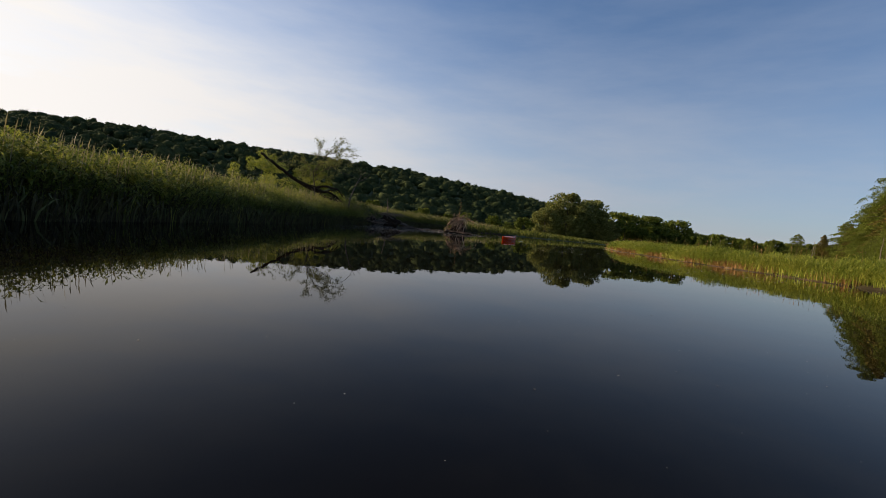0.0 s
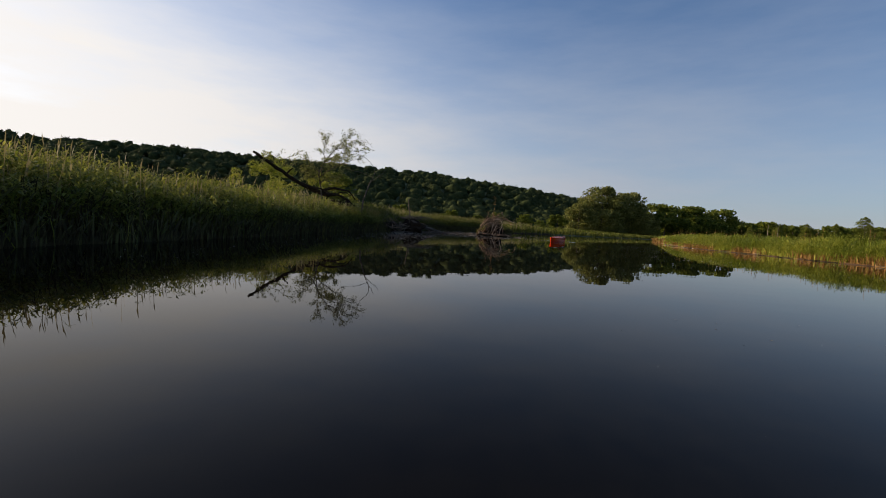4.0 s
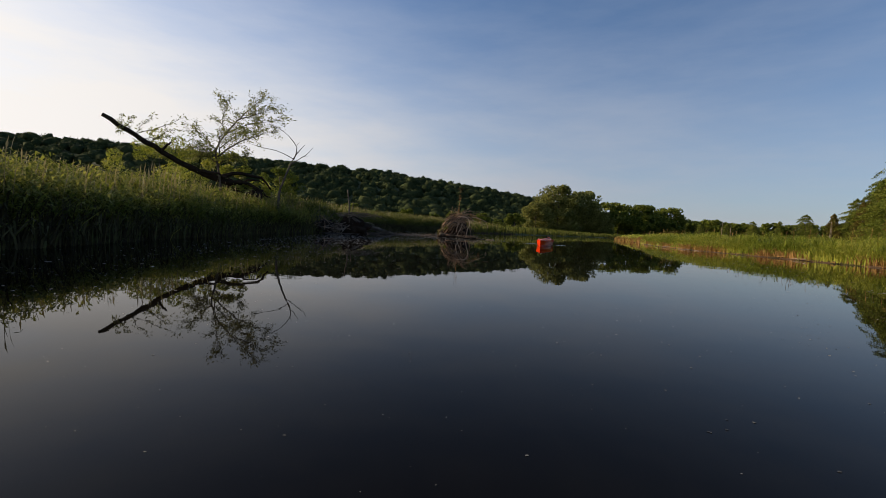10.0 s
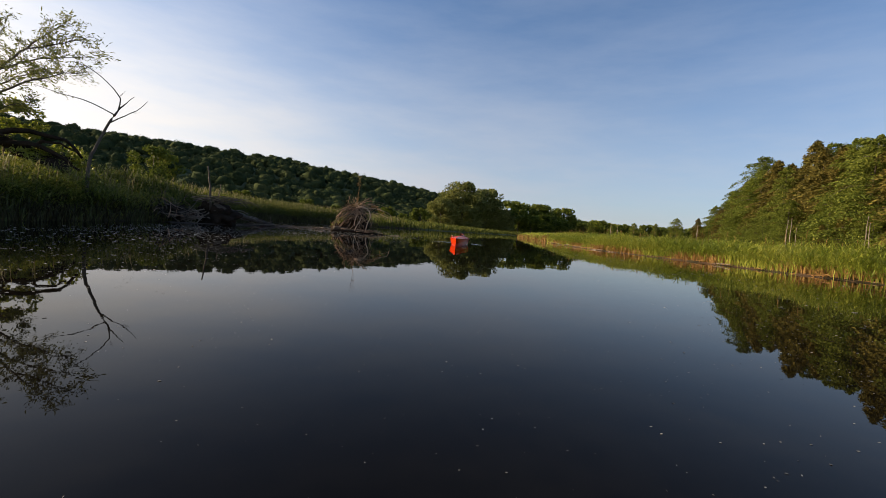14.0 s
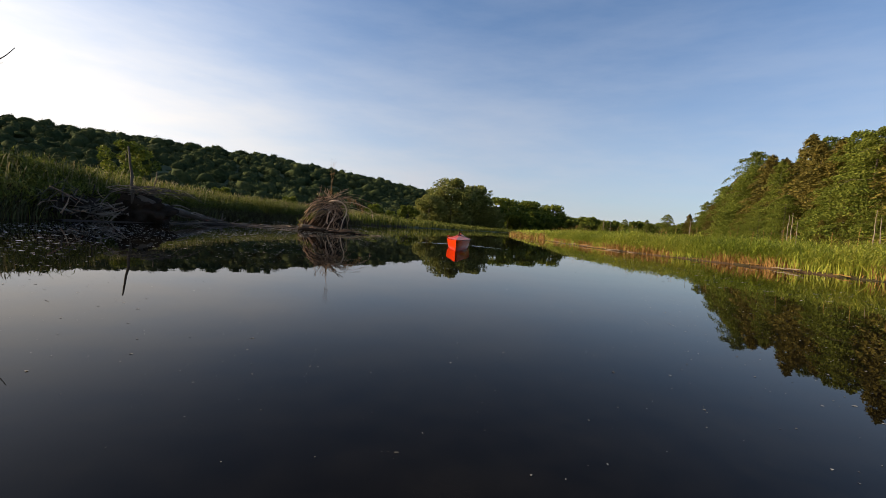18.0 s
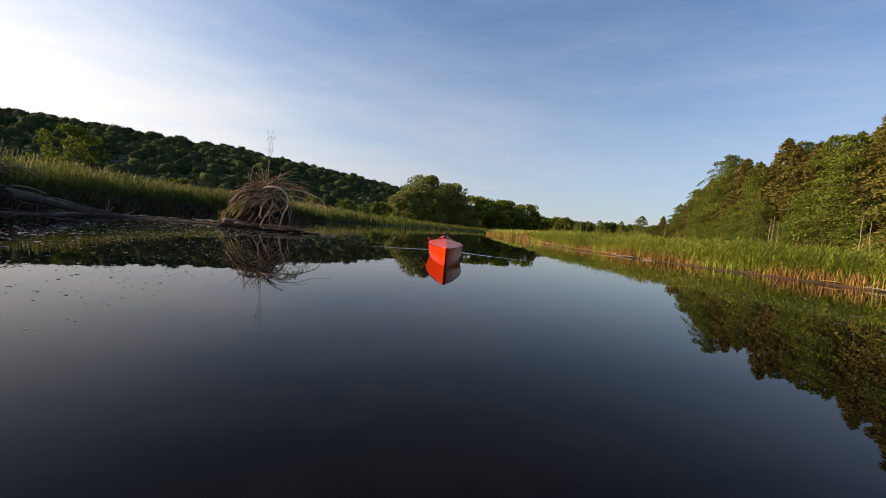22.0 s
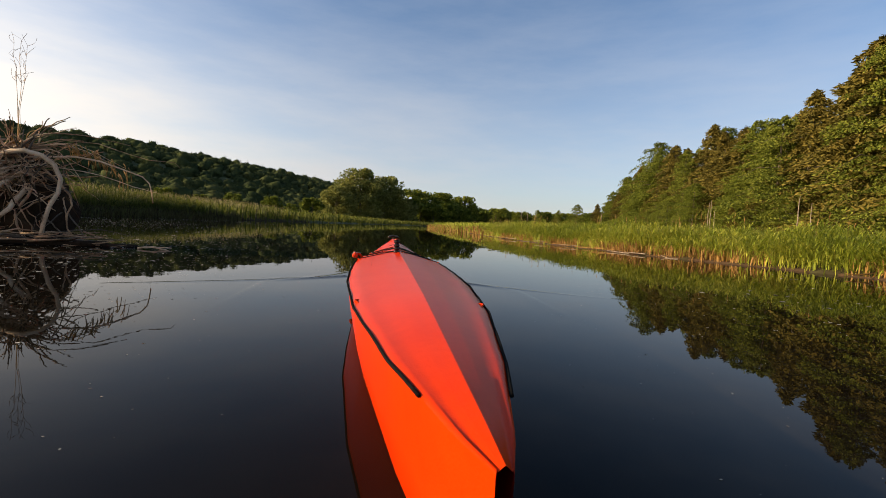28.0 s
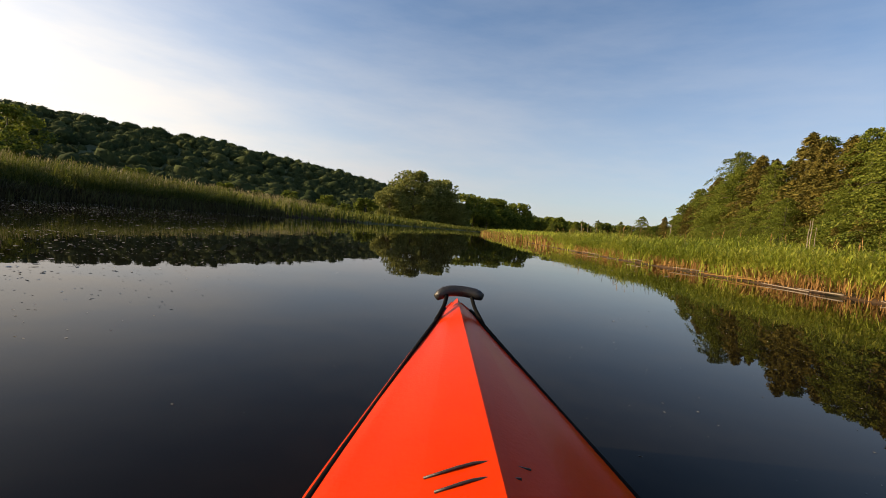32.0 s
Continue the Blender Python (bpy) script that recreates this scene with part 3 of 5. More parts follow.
def stand(x, y, s=1.0, turn=0.0, sz=None):
    """A tree's place on the ground."""
    z = float(ground_height([x], [y])[0])
    return pose(x, y, z, 0, 0, turn) @ Matrix.Diagonal((s, s, sz or s, 1))


rng = np.random.default_rng(5)
OAK = "green forest-edge tree with level layered sprays"
CON = "brownish-green conifer with tiers of drooping sprays"
kinds = [
    conifer("conifer", 19, 11.5, "needle", rng, 150, CON, round=0.54),
    conifer("broadleaf_tree", 18, 13, "green_needle", rng, 130, OAK, bare=0.03, round=0.5, droop=(0.15, 0.55), flat=0.22, per=8, size=0.135, aspect=1.8, dense=62),
    conifer("conifer", 20, 12.5, "needle", rng, 155, CON, round=0.46),
    conifer("broadleaf_tree", 16, 14, "leaf", rng, 110, OAK, bare=0.02, round=0.4, droop=(0.15, 0.55), flat=0.22, per=8, size=0.135, aspect=1.8, dense=62),
    conifer("broadleaf_tree", 14, 12.5, "green_needle", rng, 100, OAK, bare=0.01, round=0.45, droop=(0.15, 0.55), flat=0.22, per=8, size=0.135, aspect=1.8, dense=62),
]
# the forest edge: x, y, height, kind
FOREST = [(120, 128, 17.1, 0), (114, 122, 16.0, 3), (109, 113, 18.1, 2), (104, 108, 14.9, 4), (100, 101, 18.6, 0), (95, 97, 16.0, 3), (91, 90, 19.8, 2), (86, 84, 17.6, 1), (88, 78, 18.1, 0), (85, 78, 21.0, 0),
          (80, 73, 18.4, 0), (79, 69, 18.8, 2), (75, 63, 18.2, 1), (72, 60, 15.7, 4), (71, 56, 19.4, 0), (69, 51, 21.0, 2), (66, 47, 22.8, 1), (64, 42, 23.6, 2), (70, 50, 22.6, 0), (67.5, 49, 21.6, 2), (61, 36, 23.0, 0), (62, 38, 18.8, 3), (61, 33, 22.0, 0), (58, 28, 20.9, 1),
          (57, 22, 20.9, 2), (55, 15, 18.8, 3), (54, 8, 22.0, 0), (53, 0, 19.8, 1), (52, -9, 20.9, 3),
          (96, 88, 20.3, 1), (92, 80, 19.2, 0), (86, 70, 19.8, 2), (81, 62, 20.3, 2), (78, 54, 20.9, 0), (75, 46, 22.0, 1), (71, 39, 20.9, 3), (68, 31, 22.9, 2), (64, 22, 22.0, 1), (104, 96, 19.2, 0),
          (77, 68, 10.4, 4), (71, 57, 9.4, 4), (66, 50, 10.4, 1), (61, 41, 9.4, 4), (58, 34, 11.5, 4), (83, 77, 9.6, 1), (92, 92, 9.6, 4), (101, 105, 9.6, 1), (56, 26, 10.4, 4), (126, 134, 12.8, 4), (132, 140, 11.7, 3),
          (93, 138, 6.0, 4), (97, 133, 7.0, 1), (101, 129, 7.6, 4), (105, 125, 8.8, 0), (108, 122, 10.0, 4), (88, 142, 5.2, 3), (83, 147, 5.0, 4)]
def x_side(u):
    """The nearer half of the edge, where the layered green trees prevail."""
    return u > 5.5


EDGE = [(128, 136, 15), (118, 126, 18.5), (105, 112, 20), (95, 97, 20.5), (86, 84, 21.5), (80, 73, 21.5), (75, 63, 20.5), (70, 53, 21), (65, 43, 21.5), (60, 33, 22), (56, 20, 22), (53, 5, 22)]
for k in range(38):
    u = (k + rng.uniform(0.1, 0.9)) / 38 * (len(EDGE) - 1)
    i = int(u)
    a, b = EDGE[i], EDGE[i + 1]
    off = rng.uniform(1, 8)
    FOREST.append((a[0] + (b[0] - a[0]) * (u - i) + off, a[1] + (b[1] - a[1]) * (u - i) - off * 0.4, (a[2] + (b[2] - a[2]) * (u - i)) * rng.uniform(0.76, 0.95), int(rng.choice([0, 2, 1, 1, 3, 3, 4]) if x_side(u) else rng.choice([0, 0, 2, 1, 3, 2, 0]))))
for k in range(46):
    u = (k + rng.uniform(0.1, 0.9)) / 46 * (len(EDGE) - 1)
    i = int(u)
    a, b = EDGE[i], EDGE[i + 1]
    off = rng.uniform(-5, 0)
    FOREST.append((a[0] + (b[0] - a[0]) * (u - i) + off, a[1] + (b[1] - a[1]) * (u - i) - off * 0.4, rng.uniform(5, 10.5), int(rng.choice([4, 4, 3, 0]))))
HEIGHTS = (19, 18, 20, 16, 14)
used = set()
for k, (x, y, hgt, kd) in enumerate(FOREST):
    s = hgt * np.interp(y, (30, 38, 44, 56, 72, 88, 106, 125, 140), (0.83, 0.88, 1.0, 0.98, 0.97, 1.0, 1.06, 1.16, 1.25)) / HEIGHTS[kd] * rng.uniform(0.98, 1.03)
    m = stand(x, y, s * rng.uniform(0.95, 1.1), rng.uniform(0, 360), s)
    if kd in used:
        ob = copy_thing(kinds[kd], m)
    else:
        ob = kinds[kd]
        ob.matrix_basis = m
        used.add(kd)
    tagged(ob, group="forest edge")

# the great willow clump on the far bank and the trees beyond it
willow = broadleaf("willow_tree", 19, 22, 13000, "willow_leaf", 0.6, rng, 0.0, 110, "broad round olive-green willow on the far bank", limbs=12)
willow.matrix_basis = stand(49, 186, 1.0, 30)
for x, y, s, a in ((60, 190, 0.93, 120), (39, 180, 0.62, 200), (66, 184, 0.5, 80)):
    copy_thing(willow, stand(x, y, s, a))
far_a = broadleaf("broadleaf_tree", 15, 14, 5200, "leaf", 0.6, rng, 0.0, 70, even=1.0, fat=1.3, label="far leafy tree beyond the river bend")
far_b = broadleaf("broadleaf_tree", 14, 10, 4200, "leaf", 0.55, rng, 0.0, 60, even=1.0, fat=1.3, label="far leafy tree beyond the river bend")
FAR = [(78, 205, 1.0, 0), (88, 212, 1.05, 1), (100, 220, 1.05, 0), (110, 226, 1.0, 1), (122, 236, 1.1, 0), (133, 240, 0.95, 1), (142, 250, 0.85, 0), (152, 255, 0.75, 1), (160, 262, 0.62, 0),
       (172, 262, 0.55, 1), (182, 258, 0.6, 0), (190, 250, 0.85, 1), (196, 240, 1.0, 0), (204, 236, 1.05, 1), (209, 225, 1.0, 0), (216, 218, 0.95, 1), (220, 208, 0.95, 0), (222, 196, 1.05, 1), (214, 185, 0.9, 0),
       (168, 192, 0.62, 0), (160, 176, 0.55, 1), (178, 200, 0.6, 1), (150, 160, 0.6, 0), (142, 150, 0.75, 1), (135, 145, 0.8, 0)]
FAR = [(x, y, max(s, 0.9) * (1.0 if x < 120 else rng.uniform(0.72, 1.0)), kd) for x, y, s, kd in FAR]
FAR += [((a[0] + b[0]) / 2 + rng.normal(0, 2), (a[1] + b[1]) / 2 + rng.normal(0, 3), (a[2] + b[2]) / 2 * rng.uniform(0.85, 1.05), 1 - a[3]) for a, b in zip(FAR[:18], FAR[1:19])]
first = {0: far_a, 1: far_b}
for x, y, s, kd in FAR:
    m = stand(x, y, s * rng.uniform(0.95, 1.15), rng.uniform(0, 360), s)
    if first[kd] is not None:
        ob = first[kd]
        ob.matrix_basis = m
        first[kd] = None
    else:
        ob = copy_thing((far_a, far_b)[kd], m)
    tagged(ob, group="far trees")

# bushes and small trees at the foot of the hill, behind the grass bank
bush_a = broadleaf("bush", 7, 9, 2200, "leaf", 0.5, rng, 0.0, 26, "dark rounded bush at the edge of the marsh", "bush", limbs=6)
BUSH = [(-38, 120, 0.9), (-22, 128, 0.8), (-48, 112, 1.0), (-8, 140, 0.75), (6, 148, 0.8), (16, 158, 0.9), (28, 164, 1.0), (-60, 100, 1.1), (-66, 84, 1.0), (-70, 66, 1.1), (-64, 46, 1.2), (-60, 30, 1.0), (-30, 100, 0.7), (0, 120, 0.5), (20, 150, 0.6)] + [(76 + 7.5 * q + rng.normal(0, 1.5), 192 + 3.0 * q - 0.004 * (q * 7.5) ** 2 + rng.normal(0, 3), rng.uniform(1.15, 1.9)) for q in range(19)]
for k, (x, y, s) in enumerate(BUSH):
    m = stand(x, y, s, rng.uniform(0, 360))
    if k == 0:
        bush_a.matrix_basis = m
    else:
        copy_thing(bush_a, m)

bush_b = broadleaf("bush", 6, 7, 2200, "willow_leaf", 0.4, rng, 0.0, 26, "pale green bush at the foot of the wooded ridge", "bush", limbs=6)
for k in range(26):
    az, r = radians(rng.uniform(-30, 14)), rng.uniform(140, 215)
    m = stand(r * math.sin(az), r * math.cos(az), rng.uniform(0.5, 1.2), rng.uniform(0, 360))
    if k == 0:
        bush_b.matrix_basis = m
    else:
        copy_thing(bush_b, m)

# a tree that stands before the ridge
lone = broadleaf("broadleaf_tree", 12.6, 12.5, 6500, "leaf", 0.34, np.random.default_rng(77), 0.05, 46, "green rounded tree before the wooded ridge", "tree", limbs=9)
lone.matrix_basis = stand(-40, 125)
# the woods on the hillside: one mass of crowns
def crown_template(seed):
    """A lumpy crown with leaf sprays that lie on its surface, so that it is shaded as a whole."""
    r2 = np.random.default_rng(seed)
    bm = bmesh.new()
    bmesh.ops.create_icosphere(bm, subdivisions=2, radius=1.0)

    def swellings(d):
        return 0.85 * (1 + 0.5 * noise.noise(d * 1.7 + Vector((seed * 7.3, 0, 0))) + 0.34 * noise.noise(d * 4.2 + Vector((0, seed * 3.1, 0))) + 0.14 * noise.noise(d * 9.0 + Vector((0, 0, seed * 5.7))))

    for v in bm.verts:
        v.co = v.co.normalized() * swellings(v.co.normalized())
        v.co.z *= 0.85
    me = bpy.data.meshes.new("t")
    bm.to_mesh(me)
    bm.free()
    v = np.array([x.co for x in me.vertices])
    t = np.array([tuple(p.vertices) for p in me.polygons])
    bpy.data.meshes.remove(me)
    n2 = 90
    d = r2.normal(0, 1, (n2, 3))
    d[:, 2] = np.abs(d[:, 2]) * 0.9 - 0.15
    d /= np.linalg.norm(d, axis=1)[:, None]
    pos = d * np.array([swellings(Vector(p)) for p in d])[:, None] * np.array([1, 1, 0.85]) * r2.uniform(0.98, 1.14, n2)[:, None]
    nrm = d + r2.normal(0, 0.38, (n2, 3))
    nrm /= np.linalg.norm(nrm, axis=1)[:, None]
    a = np.cross(nrm, r2.normal(0, 1, (n2, 3)))
    a /= np.linalg.norm(a, axis=1)[:, None]
    b = np.cross(nrm, a)
    z = r2.uniform(0.07, 0.14, n2)[:, None]
    qv = np.stack([pos - a * z, pos + b * z * 0.8, pos + a * z, pos - b * z * 0.8], 1).reshape(-1, 3)
    qt = ((np.arange(n2) * 4)[:, None, None] + np.array([(0, 1, 2), (0, 2, 3)])[None]).reshape(-1, 3)
    return join_arrays([(v, t), (qv, qt)])


temps = [crown_template(k) for k in range(9)]
pieces = []
for k in range(6000):
    az = rng.uniform(-64, 35)
    u = rng.uniform(0, 1)
    foot = np.interp(az, [-180, -60, -20, 5, 20, 40], [140, 140, 170, 230, 300, 330])
    r = foot - 12 + (432 - foot) * u**0.9
    x, y = r * math.sin(radians(az)), r * math.cos(radians(az))
    s = 1.5 + 2.7 * rng.uniform(0, 1) ** 1.8
    z = float(hill_height(np.array([x]), np.array([y]))[0]) + s * 0.7 + rng.uniform(0.3, 3.4)
    v, t = temps[k % 9]
    a = rng.uniform(0, 6.28)
    c2, s2 = math.cos(a), math.sin(a)
    wide, deep = rng.uniform(0.75, 1.35, 2)
    rot = v @ np.array([[c2 * wide, s2 * wide, 0], [-s2 * deep, c2 * deep, 0], [0, 0, rng.uniform(0.75, 1.4)]])
    pieces.append((rot * s + np.array([x, y, z]), t))
v, t = join_arrays(pieces)
woods = new("hillside_woods", fast_mesh("hillside_woods", v, t, [M["hill_leaf"]], smooth=True))
tagged(woods, "dense dark green woods covering a long ridge", "woods", kind="stuff")


# ---- grass and reeds ----
def along(bank, y0, y1, inland0, inland1, n, rng):
    """Chance places beside a bank, between two distances inland and two values of y."""
    b = np.array(bank, float)
    d = np.diff(b, axis=0)
    ln = np.hypot(*d.T)
    keep = (np.maximum(b[:-1, 1], b[1:, 1]) > y0) & (np.minimum(b[:-1, 1], b[1:, 1]) < y1)
    out = np.zeros((0, 2))
    while len(out) < n:
        seg = rng.choice(len(ln), n * 3, p=ln * keep / (ln * keep).sum())
        u = rng.uniform(0, 1, n * 3)[:, None]
        nrm = np.stack([-d[seg, 1], d[seg, 0]], 1) / ln[seg][:, None]
        p = b[seg] + d[seg] * u + nrm * rng.uniform(inland0, inland1, n * 3)[:, None]
        ok = (p[:, 1] > y0) & (p[:, 1] < y1) & (shore(p) > inland0 * 0.5)
        out = np.concatenate([out, p[ok]])
    return out[:n]


def clumpy(xy, f, seed):
    """Heights that vary from clump to clump."""
    return np.array([noise.noise(Vector((x * f, y * f, seed))) for x, y in xy])


def grow(name, xy, h, w, mat, rng, label, category, lean=0.25, droop=0.3, wind=(0, 0)):
    v, t = blades(xy, ground_height(xy[:, 0], xy[:, 1]) - 0.03, h, w, rng, lean, droop, wind)
    ob = new(name, fast_mesh(name, v, t, [M[mat]]))
    return tagged(ob, label, category, kind="stuff")


def grow_leafy(name, xy, h, mat, rng, label, category, leaves=7, length=0.32, width=0.016, rises=(0.8, 1.8), lean=0.1):
    v, t = leafy_stems(xy, ground_height(xy[:, 0], xy[:, 1]) - 0.03, h, rng, leaves, length, width, rises, lean)
    return tagged(new(name, fast_mesh(name, v, t, [M[mat]])), label, category, kind="stuff")


def heads(name, xy, h, size, mat, rng, label):
    """Thin stems with a loose seed head at the top."""
    z = ground_height(xy[:, 0], xy[:, 1]) - 0.03
    k = len(xy)
    a = rng.uniform(0, 6.28, k)
    lean = np.stack([np.cos(a), np.sin(a)], 1) * np.abs(rng.normal(0, 0.12, k))[:, None] + np.array([0.06, 0.0])
    base = np.concatenate([xy, z[:, None]], 1)
    top = base + np.concatenate([lean * h[:, None], h[:, None]], 1)
    b = rng.uniform(0, 6.28, k)
    side = np.stack([np.cos(b), np.sin(b), np.zeros(k)], 1)
    neck = base + (top - base) * 0.84
    way = (top - base) / np.linalg.norm(top - base, axis=1)[:, None]
    fat = neck + way * (size * 1.6)[:, None]
    v = np.stack([base - side * 0.004, base + side * 0.004, neck + side * 0.004, neck - side * 0.004,
                  fat - side * (size * 0.28)[:, None], fat + side * (size * 0.28)[:, None], top + side * 0.004 + np.array([0.02, 0, 0])], 1).reshape(-1, 3)
    t = (np.arange(k) * 7)[:, None, None] + np.array([(0, 1, 2), (0, 2, 3), (3, 2, 5), (3, 5, 4), (4, 5, 6)])[None]
    return tagged(new(name, fast_mesh(name, v, t.reshape(-1, 3), [M[mat]])), label, "grass", kind="stuff")


rng = np.random.default_rng(11)
# the tall grass of the bank under the sun: stems coloured dark for the shade at its foot, leafy growth over them
TALL = ((10, 18, 25, 30), (0.66, 0.69, 0.75, 0.77))
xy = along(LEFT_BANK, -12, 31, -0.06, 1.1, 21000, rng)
grow("shade_stems", xy, rng.uniform(0.2, 0.66, len(xy)) * np.clip(0.6 + shore(xy) * 0.6, 0.5, 1.0), rng.uniform(0.012, 0.03, len(xy)), "foot_shade", rng, "stems along the bank foot, coloured dark to give its shade", "grass", 0.4, 0.5, (0.1, 0))
xy = along(LEFT_BANK, -12, 32, 1.1, 4.5, 7000, rng)
h = np.interp(xy[:, 1], *TALL) * (1.0 + 0.4 * clumpy(xy, 0.5, 1.0)) * rng.uniform(0.55, 1.15, len(xy)) * np.clip(0.6 + shore(xy) * 0.45, 0.6, 1.05)
grow("bank_grass", xy, h, rng.uniform(0.008, 0.02, len(xy)), "grass", rng, "tall green backlit grass along the river bank", "grass", 0.36, 0.5)
xy = along(LEFT_BANK, -12, 31, 0.3, 4.0, 30000, rng)
h = np.interp(xy[:, 1], *TALL) * (1.08 + 0.45 * clumpy(xy, 0.6, 1.0) + 0.35 * clumpy(xy, 1.9, 5.0)) * rng.uniform(0.55, 1.15, len(xy)) * np.clip(0.62 + shore(xy) * 0.4, 0.6, 1.05)
grow_leafy("bank_reeds", xy, h, "grass", rng, "leafy green growth standing in clumps on the bank", "reeds", 10, 0.16, 0.042, (-0.1, 1.1), 0.18)
xy = along(LEFT_BANK, -12, 32, -0.05, 0.5, 420, rng)
grow("bank_fringe", xy, rng.uniform(0.2, 0.5, len(xy)), rng.uniform(0.006, 0.016, len(xy)), "grass", rng, "grass hanging over the water's edge", "grass", 0.6, 0.6, (0.25, 0))
xy = along(LEFT_BANK, -12, 34, 0.5, 5.0, 3000, rng)
heads("grass_heads", xy, np.interp(xy[:, 1], (10, 18, 25, 30), (0.7, 0.75, 0.8, 0.82)) * (1.25 + 0.3 * clumpy(xy, 0.4, 4.0)) * rng.uniform(0.75, 1.2, len(xy)), rng.uniform(0.024, 0.046, len(xy)), "seed", rng, "pale seed heads standing above the bank grass")
# dark stems added here too, in place of shade under the low bank
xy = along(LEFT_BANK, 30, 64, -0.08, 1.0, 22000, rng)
grow("shade_stems", xy, rng.uniform(0.2, 0.58, len(xy)), rng.uniform(0.015, 0.035, len(xy)), "foot_shade", rng, "stems coloured dark for the shade at the low bank's foot", "grass", 0.4, 0.5)
# the growth past the stump uses the grass copy with shade coloured in
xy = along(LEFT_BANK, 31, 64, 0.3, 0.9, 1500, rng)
grow("bank_fringe", xy, rng.uniform(0.25, 0.7, len(xy)), rng.uniform(0.012, 0.026, len(xy)), "shaded_grass", rng, "grass hanging over the water past the stump", "grass", 0.55, 0.6, (0.2, -0.1))
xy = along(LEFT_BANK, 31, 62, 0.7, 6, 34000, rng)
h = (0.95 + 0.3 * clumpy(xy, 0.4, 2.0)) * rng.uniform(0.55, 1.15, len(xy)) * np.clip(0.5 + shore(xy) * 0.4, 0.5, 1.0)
grow("bank_grass", xy, h, rng.uniform(0.02, 0.04, len(xy)), "shaded_grass", rng, "green grass on the low bank past the stump", "grass", 0.28)
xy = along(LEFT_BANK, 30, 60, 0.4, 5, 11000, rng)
grow_leafy("bank_reeds", xy, (1.0 + 0.3 * clumpy(xy, 0.5, 1.0)) * rng.uniform(0.6, 1.1, len(xy)) * np.clip(0.5 + shore(xy) * 0.4, 0.5, 1.0), "shaded_grass", rng, "leafy green growth on the low bank", "reeds", 6, 0.3, 0.026)
xy = along(LEFT_BANK, 33, 75, 0.6, 7.0, 3200, rng)
heads("grass_heads", xy, 1.2 * rng.uniform(0.75, 1.15, len(xy)), rng.uniform(0.03, 0.05, len(xy)), "seed", rng, "pale seed heads above the far bank grass")
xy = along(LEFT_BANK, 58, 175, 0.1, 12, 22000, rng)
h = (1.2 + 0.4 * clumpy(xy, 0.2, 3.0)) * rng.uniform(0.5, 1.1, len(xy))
grow("bank_grass", xy, h, rng.uniform(0.06, 0.14, len(xy)), "shaded_grass", rng, "green grass along the far bank", "grass", 0.3)
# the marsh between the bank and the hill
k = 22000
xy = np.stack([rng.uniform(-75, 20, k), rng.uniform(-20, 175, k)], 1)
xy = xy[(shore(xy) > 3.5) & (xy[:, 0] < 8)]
grow("marsh_grass", xy, rng.uniform(0.7, 1.3, len(xy)), rng.uniform(0.1, 0.22, len(xy)), "shaded_grass", rng, "rough grass of the marsh behind the bank", "grass", 0.35)

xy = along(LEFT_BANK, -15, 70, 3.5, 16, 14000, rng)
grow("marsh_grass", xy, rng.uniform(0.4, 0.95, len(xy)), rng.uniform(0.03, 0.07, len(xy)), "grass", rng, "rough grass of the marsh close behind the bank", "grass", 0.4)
# the reed bed in the sun
xy = along(RIGHT_BANK, 2, 50, 0.2, 3.3, 29000, rng)
h = (0.56 + 0.22 * clumpy(xy, 0.6, 6.0)) * rng.uniform(0.6, 1.1, len(xy)) * np.clip(0.6 + shore(xy) * 0.5, 0.4, 1.0)
grow("reed_bed", xy, h, rng.uniform(0.01, 0.025, len(xy)), "reed", rng, "dense bright green reeds along the sunlit bank", "reeds", 0.22, 0.4)
xy = along(RIGHT_BANK, 2, 52, 0.25, 3.3, 31000, rng)
h = (0.6 + 0.3 * clumpy(xy, 0.9, 6.0)) * rng.uniform(0.65, 1.12, len(xy)) * np.clip(0.6 + shore(xy) * 0.5, 0.4, 1.0)
grow_leafy("leafy_reeds", xy, h, "reed", rng, "leafy bright green reeds in uneven clumps along the bank", "reeds", 8, 0.2, 0.026, (0.5, 1.5), 0.07)
xy = along(RIGHT_BANK, 14, 56, 0.1, 0.6, 12000, rng)
xy = xy[clumpy(xy, 0.45, 12.0) + rng.uniform(-0.3, 0.3, len(xy)) > -0.2]
lo = along(RIGHT_BANK, 14, 50, 0.05, 0.7, 9000, rng)
lo = lo[clumpy(lo, 0.45, 12.0) < 0.06]
lo = lo[::2]
grow("reed_fringe", lo, rng.uniform(0.15, 0.5, len(lo)), rng.uniform(0.012, 0.024, len(lo)), "reed", rng, "short green reeds hanging over the waterline", "reeds", 0.5, 0.6)
grow("dry_reeds", xy, rng.uniform(0.1, 0.38, len(xy)), rng.uniform(0.01, 0.024, len(xy)), "straw", rng, "dry straw-coloured reed stems at the waterline", "reeds", 0.5, 0.5)
xy = along(RIGHT_BANK, 50, 112, 0.1, 5, 20000, rng)
h = (0.8 + 0.25 * clumpy(xy, 0.3, 7.0)) * rng.uniform(0.6, 1.1, len(xy)) * np.clip(0.6 + shore(xy) * 0.4, 0.4, 1.0)
grow("reed_bed", xy, h, rng.uniform(0.04, 0.08, len(xy)), "reed", rng, "green reeds towards the river bend", "reeds", 0.16, 0.35)
xy = along(RIGHT_BANK, 50, 112, 0.0, 0.9, 3500, rng)
